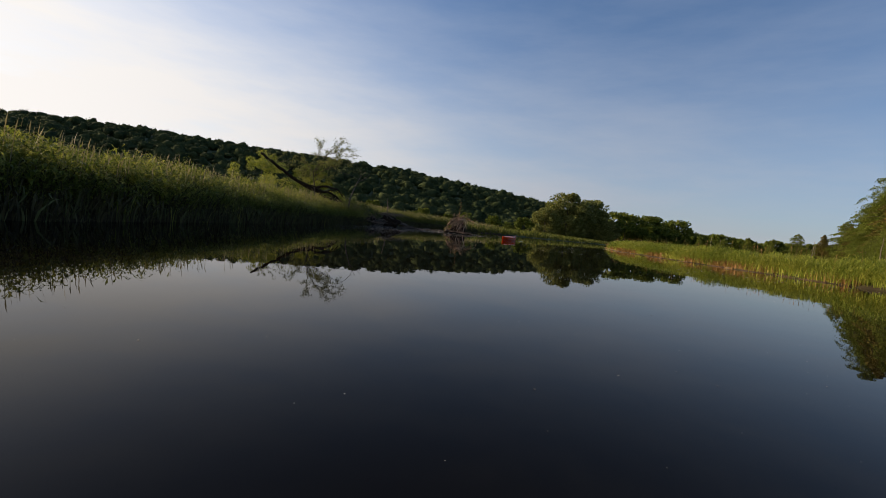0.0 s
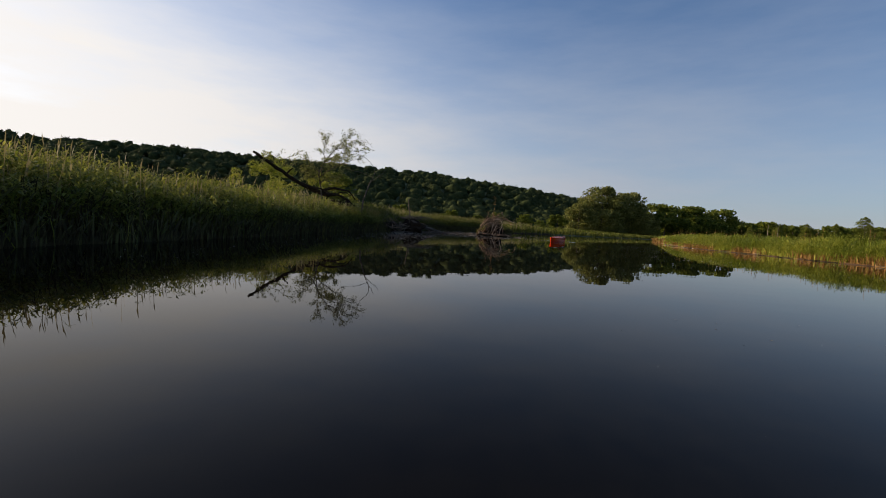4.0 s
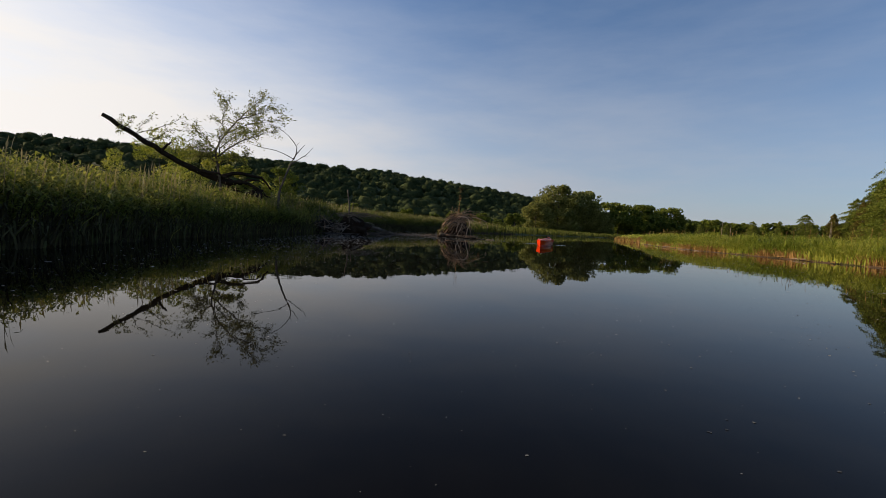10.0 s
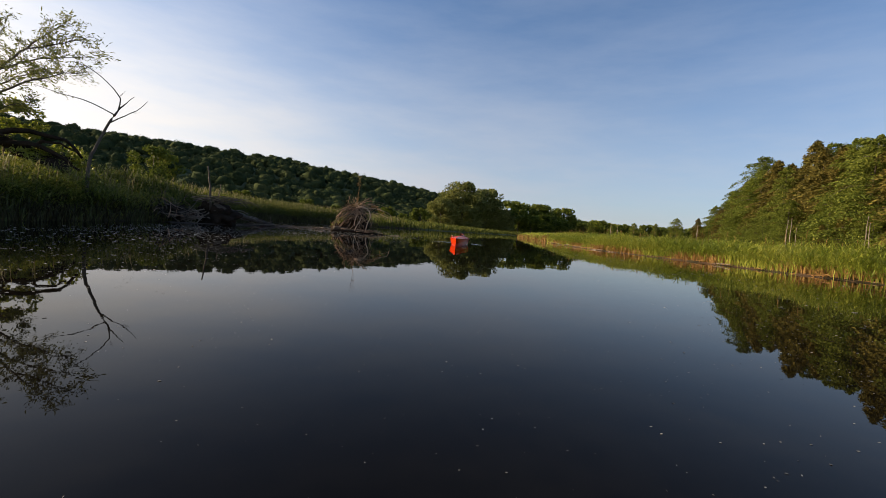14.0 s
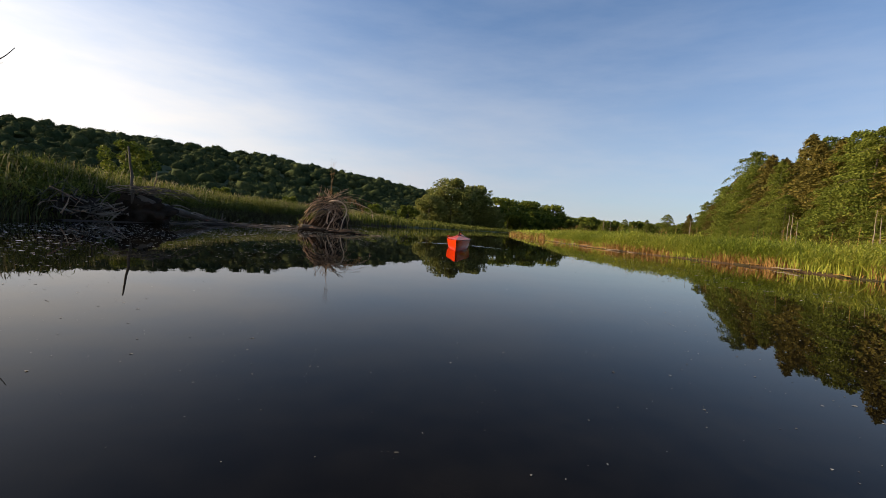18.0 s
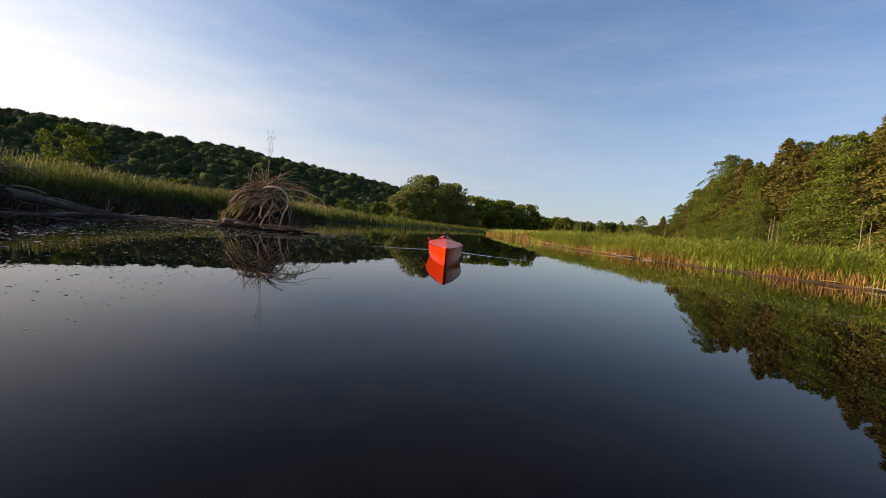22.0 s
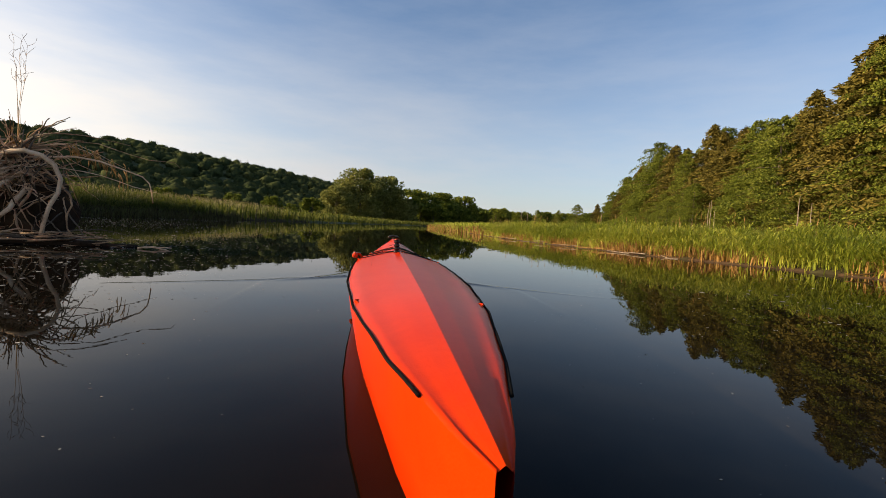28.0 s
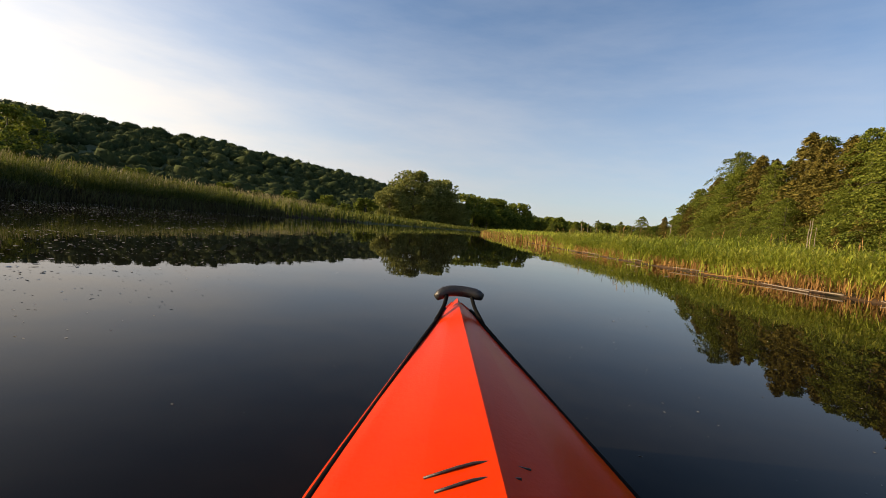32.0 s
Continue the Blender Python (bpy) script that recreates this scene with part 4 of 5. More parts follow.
grow("dry_reeds", xy, rng.uniform(0.2, 0.7, len(xy)), rng.uniform(0.03, 0.06, len(xy)), "straw", rng, "dry straw-coloured reed stems at the bend", "reeds", 0.4, 0.5)
xy = along(RIGHT_BANK, -20, 4, 0.1, 4, 9000, rng)
grow("reed_bed", xy, rng.uniform(0.4, 0.8, len(xy)), rng.uniform(0.02, 0.045, len(xy)), "reed", rng, "green reeds upstream", "reeds", 0.16, 0.35)
k = 20000
xy = np.stack([rng.uniform(14, 130, k), rng.uniform(-20, 150, k)], 1)
xy = xy[(shore(xy) > 3.0)]
h = (0.7 + 0.2 * clumpy(xy, 0.12, 8.0)) * rng.uniform(0.7, 1.1, len(xy))
grow("reed_marsh", xy, h, rng.uniform(0.08, 0.2, len(xy)), "reed", rng, "wide reed marsh in front of the forest", "reeds", 0.2, 0.35)
xy = along(RIGHT_BANK, 14, 60, 0.5, 4, 160, rng)
heads("reed_heads", xy, 1.05 * rng.uniform(0.8, 1.1, len(xy)), rng.uniform(0.02, 0.04, len(xy)), "straw", rng, "old feathery reed heads above the bed")


# ---- the root ball of a fallen tree, standing in the shallows ----
def tubes_thing(name, lines, mat, parent=None, label="", sides=6):
    v, t = join_arrays([tube(p, r, sides) for p, r in lines])
    return mesh_thing(name, v, t, M[mat], parent, label)


def lump(name, centre, size, mat, parent, rng, label="", sub=3, rough=0.3, freq=2.2, floor=None):
    """An uneven mass of earth or stone."""
    bm = bmesh.new()
    bmesh.ops.create_icosphere(bm, subdivisions=sub, radius=1.0)
    off = Vector(rng.uniform(-20, 20, 3))
    for v in bm.verts:
        k = 1 + rough * noise.noise(v.co * freq + off) + rough * 0.5 * noise.noise(v.co * freq * 2.7 + off)
        v.co = Vector((v.co.x * size[0] * k + centre[0], v.co.y * size[1] * k + centre[1], v.co.z * size[2] * k + centre[2]))
        if floor is not None:
            v.co.z = max(v.co.z, floor)
    return part(name, bm, M[mat], parent, label)


rng = np.random.default_rng(23)
snag = new("root_ball")
snag.matrix_basis = pose(0.68, 32.7, 0) @ Matrix.Diagonal((0.88, 0.8, 0.95, 1))
tagged(snag, "upturned tangle of pale roots and earth in the shallows", "root ball")
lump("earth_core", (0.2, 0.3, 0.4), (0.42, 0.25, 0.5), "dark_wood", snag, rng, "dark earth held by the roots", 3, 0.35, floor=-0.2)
lump("peat_flank", (-0.42, 0.2, 0.26), (0.6, 0.4, 0.42), "peat", snag, rng, "brown peat on the sloping flank", 4, 0.5, 2.8, floor=-0.2)
lump("mud_mound", (0, 0.1, -0.03), (1.25, 0.75, 0.08), "mud", snag, rng, "wet mud at the foot")


def root(ctrl, r0, mat="root", wob=0.009, end=0.45):
    p = curve_points(ctrl, 10, wob, rng)
    tubes_thing("root", [(p, np.linspace(r0, r0 * end, 10))], mat, snag)
    return p


def root_mat(k):
    return ("root", "bark", "root", "peat", "root", "pale_root", "bark")[k % 7]


# the bare loop and the two pale stubs before the hollow
root([(-0.12, -0.2, 1.06), (0.18, -0.42, 1.14), (0.5, -0.5, 1.04), (0.63, -0.54, 0.74), (0.5, -0.56, 0.42), (0.42, -0.6, 0.02)], 0.034, "pale_root", 0.006, 0.7)
root([(0.06, -0.3, 0.82), (-0.04, -0.46, 0.66), (-0.09, -0.5, 0.46), (-0.06, -0.52, 0.3)], 0.034, "pale_root", 0.006, 0.6)
root([(0.22, -0.3, 0.72), (0.14, -0.5, 0.5), (0.0, -0.55, 0.28), (-0.08, -0.58, 0.04)], 0.036, "pale_root", 0.006, 0.55)
root([(0.2, -0.1, 1.0), (0.3, -0.45, 0.7), (0.16, -0.5, 0.35), (0.26, -0.55, 0.0)], 0.024)
root([(0.35, -0.2, 0.95), (0.72, -0.45, 0.6), (0.66, -0.5, 0.3), (0.8, -0.55, 0.02)], 0.016)
# combed down over the flank
for k in range(46):
    s0 = np.array([rng.uniform(-0.3, 0.35), rng.uniform(-0.35, 0.15), rng.uniform(0.72, 1.28)])
    drop = rng.uniform(0.25, 1.0)
    e = np.array([s0[0] - rng.uniform(0.35, 0.75) - 0.3 * drop, s0[1] + rng.normal(-0.14, 0.14), s0[2] - drop])
    e[0], e[2] = max(e[0], -1.1), max(e[2], -0.03)
    root([s0, (s0 + e) / 2 + np.array([-0.1, -0.1, 0.13]) * rng.uniform(0.0, 1.2), e], rng.uniform(0.007, 0.022) if k % 9 else 0.034, root_mat(k), 0.013)
# crossing each other over the dark hollow
for k in range(42):
    s0 = np.array([rng.uniform(-0.35, 0.65), rng.uniform(-0.4, -0.15), rng.uniform(0.35, 1.15)])
    e = s0 + np.array([rng.choice((-1, 1)) * rng.uniform(0.05, 0.45), -0.14, -rng.uniform(0.2, 0.8)])
    e[2] = max(e[2], -0.03)
    root([s0, (s0 + e) / 2 + rng.normal(0, 0.05, 3) + (0, -0.1, 0.03), e], rng.uniform(0.005, 0.014), root_mat(k + 3))
# broken straight ends that stick out upwards
for k in range(84):
    a, y0 = rng.normal(1.5, 0.9), rng.uniform(-0.55, 0.1)
    d = np.array([math.cos(a), 0, math.sin(a) * 0.7])
    s0 = np.array([rng.normal(0.05, 0.2), y0 * 0.5, rng.uniform(0.75, 1.1)])
    out = rng.uniform(0.4, 1.0) * (1 if a > 0.2 else 0.7)
    root([s0, s0 + d * out * 0.5 + rng.normal(0, 0.03, 3), s0 + d * out + np.array([0, y0 * 0.5, 0]) + rng.normal(0, 0.05, 3)], rng.uniform(0.006, 0.016), root_mat(k))
# a mat of short bits between them
for k in range(70):
    a = rng.uniform(0.3, 3.6)
    c = np.array([math.cos(a) * rng.uniform(0.2, 0.62), rng.uniform(-0.5, -0.1), 0.55 + math.sin(a) * rng.uniform(0.1, 0.55)])
    d = rng.normal(0, 1, 3) * (0.16, 0.08, 0.13)
    root([c - d, c + rng.normal(0, 0.02, 3), c + d], rng.uniform(0.004, 0.011), root_mat(k + 1))
# long ones reaching out to the side, with a beard of rootlets
root([(-0.05, -0.2, 1.05), (0.7, -0.3, 1.34), (1.45, -0.31, 1.19), (1.88, -0.31, 1.17), (1.98, -0.31, 1.1)], 0.007, "root", 0.006, 0.4)
root([(0.0, -0.2, 1.05), (0.8, -0.3, 1.12), (1.3, -0.31, 1.0), (1.58, -0.31, 0.88), (1.64, -0.31, 0.59)], 0.014, "pale_root", 0.005, 0.6)
root([(0.1, -0.2, 0.98), (0.8, -0.28, 0.95), (1.4, -0.31, 0.8), (1.72, -0.31, 0.73)], 0.008, "pale_root", 0.006, 0.4)
REACH = ((0.45, 1.5, 0.66, 1.62), (0.42, 1.4, 0.72, 1.5), (0.6, 1.33, 0.8, 1.34), (0.66, 1.26, 1.12, 1.08), (0.7, 1.24, 1.2, 0.98), (0.55, 1.16, 0.82, 0.72), (0.5, 1.2, 0.72, 0.5), (0.74, 1.28, 1.26, 1.05), (0.5, 1.24, 0.95, 1.1), (0.46, 1.16, 0.86, 0.98), (0.6, 1.42, 1.3, 1.38), (0.4, 1.1, 0.7, 0.86))
for k, (x1, z1, x2, z2) in enumerate(REACH):
    p = root([(rng.normal(-0.1, 0.08), rng.normal(-0.1, 0.1), 1.02 + rng.uniform(0, 0.12)), (x1 * 0.5, -0.2, 1.15 + (z1 - 1.15) * 0.6), (x1, -0.25, z1), (x2, -0.3 + 0.04 * k, z2)], rng.uniform(0.008, 0.015), "pale_root" if k % 2 else "root", 0.008, 0.3)
    if k in (3, 4, 7):
        for m in range(18):
            q = p[6 + m % 4] + rng.normal(0, 0.025, 3)
            tubes_thing("rootlet", [(curve_points([q, q + (0.03, 0, -0.06), q + (rng.normal(0.05, 0.03), 0.02, -rng.uniform(0.1, 0.24))], 4), [0.006, 0.005, 0.004, 0.003])], "straw", snag, sides=4)
for k in range(14):
    a = rng.uniform(0.5, 2.6)
    top = np.array([-0.02 + math.cos(a) * rng.uniform(0.05, 0.4), rng.normal(0, 0.15), rng.uniform(1.3, 1.66)])
    p = curve_points([(-0.02 + rng.normal(0, 0.1), 0.05, 1.0), (top + (-0.02, 0.05, 1.1)) / 2 + (0, 0, 0.06), top], 7, 0.008, rng)
    tubes_thing("stem", [(p, np.linspace(0.008, 0.003, 7))], "straw" if k % 3 else "root", snag, "dry upright stem", sides=5)
for k in range(3):
    p = curve_points([(0, 0.1, 1.3), (0.03 * k, 0.1, 1.95), (0.07 * k - 0.04, 0.1, 2.5)], 8, 0.01, rng)
    tubes_thing("weed_stalk", [(p, np.linspace(0.004, 0.0015, 8))] + [(curve_points([p[4 + m % 4], p[4 + m % 4] + (rng.normal(0, 0.03), rng.normal(0, 0.03), 0.06), p[4 + m % 4] + (rng.normal(0, 0.06), rng.normal(0, 0.05), rng.uniform(0.08, 0.16))], 4), 0.0018) for m in range(9)], "straw", snag, "thin dry weed", sides=4)
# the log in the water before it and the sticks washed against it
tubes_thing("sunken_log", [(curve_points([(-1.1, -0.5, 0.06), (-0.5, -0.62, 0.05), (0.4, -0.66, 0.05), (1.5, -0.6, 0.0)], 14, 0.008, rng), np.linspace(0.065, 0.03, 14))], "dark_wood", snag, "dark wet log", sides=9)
tubes_thing("sunken_log", [(curve_points([(-1.0, -0.3, 0.16), (-0.6, -0.45, 0.14), (-0.1, -0.5, 0.04)], 10, 0.008, rng), np.linspace(0.075, 0.05, 10))], "bark", snag, sides=9)
for k in range(62):
    c = np.array([rng.uniform(-0.75, 1.1), rng.uniform(-0.85, -0.35), rng.uniform(0.02, 0.16)])
    a = rng.normal(0, 0.5)
    d = np.array([math.cos(a), math.sin(a) * 0.6, rng.normal(0, 0.12)]) * rng.uniform(0.1, 0.4)
    r1 = rng.uniform(0.005, 0.014)
    tubes_thing("driftwood_stick", [(curve_points([c - d, c + rng.normal(0, 0.03, 3), c + d], 5), np.linspace(r1, r1 * 0.5, 5))], root_mat(k), snag, sides=5)
for ctrl in ([(1.55, -1.0, 0.01), (1.75, -1.05, 0.03), (1.95, -1.02, 0.02)], [(1.72, -1.05, 0.03), (1.85, -1.12, 0.01), (1.95, -1.2, -0.01)]):
    tubes_thing("driftwood_stick", [(curve_points(ctrl, 6, 0.004, rng), np.linspace(0.014, 0.007, 6))], "pale_root", snag, sides=6)
xy = rng.normal(0, 0.16, (300, 2)) * (1.4, 0.6) + np.array([-0.62, -0.12])
v, t = blades(xy, 0.3 + 0.5 * (xy[:, 0] + 1.0) + rng.uniform(-0.1, 0.12, 300), rng.uniform(0.08, 0.2, 300), np.full(300, 0.011), rng, 0.5)
tagged(mesh_thing("tuft", v, t, M["grass"], snag, "green grass sprouting from the roots", smooth=False), kind="stuff")

# things of the left bank are laid out a little larger than they stand
BANK_SIZE = Matrix.Diagonal((0.953, 0.953, 0.92, 1))
# ---- the stump, its log and the sticks washed against it ----
stump = new("stump")
stump.matrix_basis = pose(-4.1, 30.3, 0) @ Matrix.Scale(0.95, 4)
tagged(stump, "dark rotten stump and root mass on the muddy point", "stump")
lump("root_mass", (0, 0.1, 0.22), (0.62, 0.5, 0.5), "dark_wood", stump, rng, "", 4, 0.55, 2.6, floor=-0.2)
for k in range(30):
    x0 = rng.uniform(-0.8, 0.4)
    p = curve_points([(x0, -0.3, 0.8 + rng.uniform(-0.1, 0.12)), (x0 + 0.5, -0.25 + rng.normal(0, 0.15), 0.88 + rng.uniform(-0.12, 0.12)), (x0 + rng.uniform(0.7, 1.3), rng.normal(-0.1, 0.2), 0.8 + rng.uniform(-0.2, 0.1))], 6, 0.01, rng)
    tubes_thing("twig", [(p, np.linspace(0.012, 0.004, 6))], "bark" if k % 3 else "dead_wood", stump, sides=5)
log = new("log")
log.matrix_basis = pose(-0.25, 0.95, 0) @ BANK_SIZE
tagged(log, "grey weathered log lying along the muddy shore", "log")
p = curve_points([(-4.0, 30.5, 0.62), (-3.45, 31.8, 0.36), (-2.9, 33.1, 0.16), (-2.4, 34.3, 0.0)], 14, 0.02, rng)
tubes_thing("trunk", [(p, np.linspace(0.14, 0.05, 14) * rng.uniform(0.85, 1.15, 14))], "bark", log, sides=12)
for k in range(34):
    i = int(rng.uniform(0, 11))
    o = rng.normal(0, 0.05, 3)
    tubes_thing("bark_strip", [(curve_points([p[i] + o, (p[i] + p[i + 2]) / 2 + o * 1.3, p[i + 2] + o], 5, 0.006, rng), 0.016)], "dead_wood" if k % 3 == 0 else "bark", log, sides=5)
q = p[11]
for d1 in ((0.05, 0.02, 0.3), (0.16, 0.05, 0.16)):
    tubes_thing("branch_stub", [(curve_points([q, q + np.array(d1) * 0.5 + (0.02, 0, 0), q + d1], 4), [0.03, 0.024, 0.018, 0.01])], "bark", log)
bm = bmesh.new()
line = curve_points([(-4.9, 28.2, 0), (-4.0, 30.0, 0), (-3.3, 31.8, 0), (-2.6, 33.4, 0), (-1.5, 34.3, 0), (-0.2, 33.7, 0), (0.7, 33.2, 0)], 60)
rows = []
for i, p0 in enumerate(line):
    d = line[min(i + 1, 59)] - line[max(i - 1, 0)]
    d /= np.linalg.norm(d)
    q = np.array([d[1], -d[0], 0])
    wd = 0.45 + 0.2 * noise.noise(Vector((i * 0.2, 0, 0)))
    rows.append([bm.verts.new(tuple(p0 + q * wd * u + np.array([0, 0, -0.12 + 0.14 * (1 - u * u) + 0.03 * noise.noise(Vector((i * 0.4, u * 2, 5)))]))) for u in np.linspace(-1, 1, 9)])
for r0, r1 in zip(rows, rows[1:]):
    for j in range(8):
        bm.faces.new((r0[j], r0[j + 1], r1[j + 1], r1[j]))
tagged(part("mud_spit", bm, M["mud"]), "low wet mud spit between stump and root ball", "mud", kind="structure")
for k in range(60):
    p0 = line[int(rng.uniform(14, 58))] + np.array([rng.normal(0, 0.2), rng.normal(0, 0.2), 0.05])
    a = rng.normal(0.1, 0.4)
    d = np.array([math.cos(a), -math.sin(a) * 0.4, rng.normal(0, 0.06) if k % 12 else 0.5]) * rng.uniform(0.1, 0.4)
    tagged(tubes_thing("stick", [(curve_points([p0 - d, p0 + rng.normal(0, 0.02, 3), p0 + d], 5), np.linspace(0.016, 0.007, 5))], "bark" if k % 2 else "dead_wood", sides=5), "grey stick lying on the mud spit", "stick", "sticks on the mud")
pile = new("driftwood_pile")
pile.matrix_basis = pose(0.05, 1.0, 0) @ BANK_SIZE
tagged(pile, "heap of pale bleached driftwood sticks against the bank", "driftwood")
for k in range(46):
    c = np.array([-4.98 + rng.normal(0, 0.26), 29.85 + rng.normal(0, 0.3), 0.1 + abs(rng.normal(0.1, 0.13))])
    a = rng.uniform(0, math.pi)
    d = np.array([math.cos(a) * 0.8, math.sin(a) * 0.5, rng.normal(0.1, 0.3)]) * rng.uniform(0.2, 0.55)
    r0 = rng.uniform(0.01, 0.028)
    tubes_thing("stick", [(curve_points([c - d, c + rng.normal(0, 0.04, 3), c + d], 6), np.linspace(r0, r0 * 0.5, 6))], "dead_wood", pile, sides=5)
brush = new("brush_heap")
tagged(brush, "dark heap of brush and broken canes sloping down to the water", "brush heap")
for k in range(70):
    u = rng.uniform(0, 0.45) ** 0.8
    top = 0.15 + 0.72 * (1 - u) ** 1.2
    c = np.array([-4.55 - 0.75 * u + rng.normal(0, 0.25), 30.0 - 3.0 * u + rng.normal(0, 0.2), 0.05 + top * rng.uniform(0.1, 1.0)])
    c[0] -= 0.5 * c[2]
    a = rng.normal(1.9, 0.5)
    d = np.array([math.cos(a), math.sin(a), rng.normal(0.22, 0.2)]) * rng.uniform(0.2, 0.6)
    r0 = rng.uniform(0.006, 0.02)
    tubes_thing("stick", [(curve_points([c - d, c + rng.normal(0, 0.04, 3), c + d], 6), np.linspace(r0, r0 * 0.5, 6))], ("bark", "dark_wood", "bark", "dead_wood", "dark_wood", "root")[k % 6], brush, sides=5)
lump("earth", (-5.2, 29.6, 0.1), (0.4, 0.9, 0.45), "dark_wood", brush, rng, "dark earth under the brush", 4, 0.5, 2.4, floor=-0.2)
for x, y, z0, z1, r0, dx in ((-4.4, 31.5, 0.5, 2.06, 0.04, -0.16), (-4.9, 34.4, 0.3, 1.62, 0.026, 0.1)):
    post = new("snag_post")
    post.matrix_basis = BANK_SIZE
    tagged(post, "weathered broken trunk standing upright in the grass", "dead trunk")
    tubes_thing("trunk", [(curve_points([(x, y, z0), (x + dx * 0.3, y, (z0 + z1) / 2), (x + dx, y, z1)], 7, 0.012, rng), np.linspace(r0 * 1.2, r0 * 0.5, 7))], "bark", post, sides=7)

# ---- the dead leaning tree, the fallen trunk and the young willow on the grass bank ----
dead = new("dead_tree")
dead.matrix_basis = pose(0.2, 0, 0) @ BANK_SIZE
tagged(dead, "bare pale dead tree with forked crooked branches", "dead tree")
main = curve_points([(-6.61, 27.71, 0.27), (-6.56, 27.76, 1.45), (-6.48, 27.82, 1.89), (-6.29, 28.04, 2.62), (-6.11, 28.16, 3.07)], 16, 0.006, rng)
tubes_thing("trunk", [(main, np.linspace(0.05, 0.024, 16))], "bark", dead, sides=8)
for ctrl, r0 in (([(-6.29, 28.04, 2.62), (-6.05, 28.21, 2.87), (-5.77, 28.38, 3.13), (-5.58, 28.45, 3.41)], 0.022), ([(-6.11, 28.16, 3.07), (-6.00, 28.27, 3.27), (-5.86, 28.35, 3.47)], 0.022),
                 ([(-6.13, 28.13, 3.01), (-6.11, 28.16, 3.35), (-6.33, 27.93, 3.69), (-6.61, 27.60, 3.91), (-6.84, 27.43, 3.97)], 0.02),
                 ([(-6.20, 28.10, 2.87), (-6.67, 27.71, 3.09), (-7.12, 27.48, 3.14), (-7.57, 27.32, 3.24)], 0.018), ([(-6.11, 28.16, 3.41), (-6.02, 28.21, 3.57)], 0.01), ([(-5.89, 28.32, 3.01), (-5.72, 28.38, 3.07)], 0.01)):
    p = curve_points(ctrl, 9, 0.006, rng)
    tubes_thing("branch", [(p, np.linspace(r0 * 0.9, r0 * 0.25, 9))], "bark", dead, sides=6)
leaning = new("fallen_tree")
tagged(leaning, "dark fallen tree trunk propped at a slant above the grass", "fallen tree")
lean_line = curve_points([(-10.63, 24.27, 3.3), (-10.1, 24.9, 2.86), (-9.5, 25.65, 2.4), (-8.88, 26.43, 1.98), (-8.1, 27.3, 1.66), (-7.3, 28.2, 1.45)], 20, 0.02, rng)
tubes_thing("trunk", [(lean_line, np.linspace(0.06, 0.13, 20) * rng.uniform(0.9, 1.1, 20))], "dark_wood", leaning, sides=10)
for ctrl, r0 in (([(-9.6, 25.5, 2.48), (-9.35, 25.45, 2.7), (-9.25, 25.45, 2.78)], 0.05), ([(-8.9, 26.4, 2.0), (-8.3, 26.5, 1.95), (-7.8, 26.7, 1.75)], 0.06), ([(-8.5, 26.9, 1.8), (-7.9, 27.1, 2.02), (-7.2, 27.5, 2.0), (-6.8, 27.7, 1.55)], 0.085),
                 ([(-8.2, 27.1, 1.7), (-7.6, 27.2, 1.72), (-7.1, 27.3, 1.5), (-6.7, 27.4, 1.2)], 0.08), ([(-8.1, 27.0, 1.5), (-7.5, 27.1, 1.35), (-6.9, 27.3, 1.1)], 0.09), ([(-7.9, 27.5, 1.7), (-7.4, 27.5, 1.9), (-7.0, 27.6, 1.75)], 0.05)):
    tubes_thing("branch", [(curve_points(ctrl, 8, 0.02, rng), np.linspace(r0, r0 * 0.35, 8))], "dark_wood", leaning, sides=7)
lump("root_plate", (-7.5, 27.6, 1.2), (0.5, 0.35, 0.4), "dark_wood", leaning, rng, "torn dark root plate", 3, 0.5, 2.6)

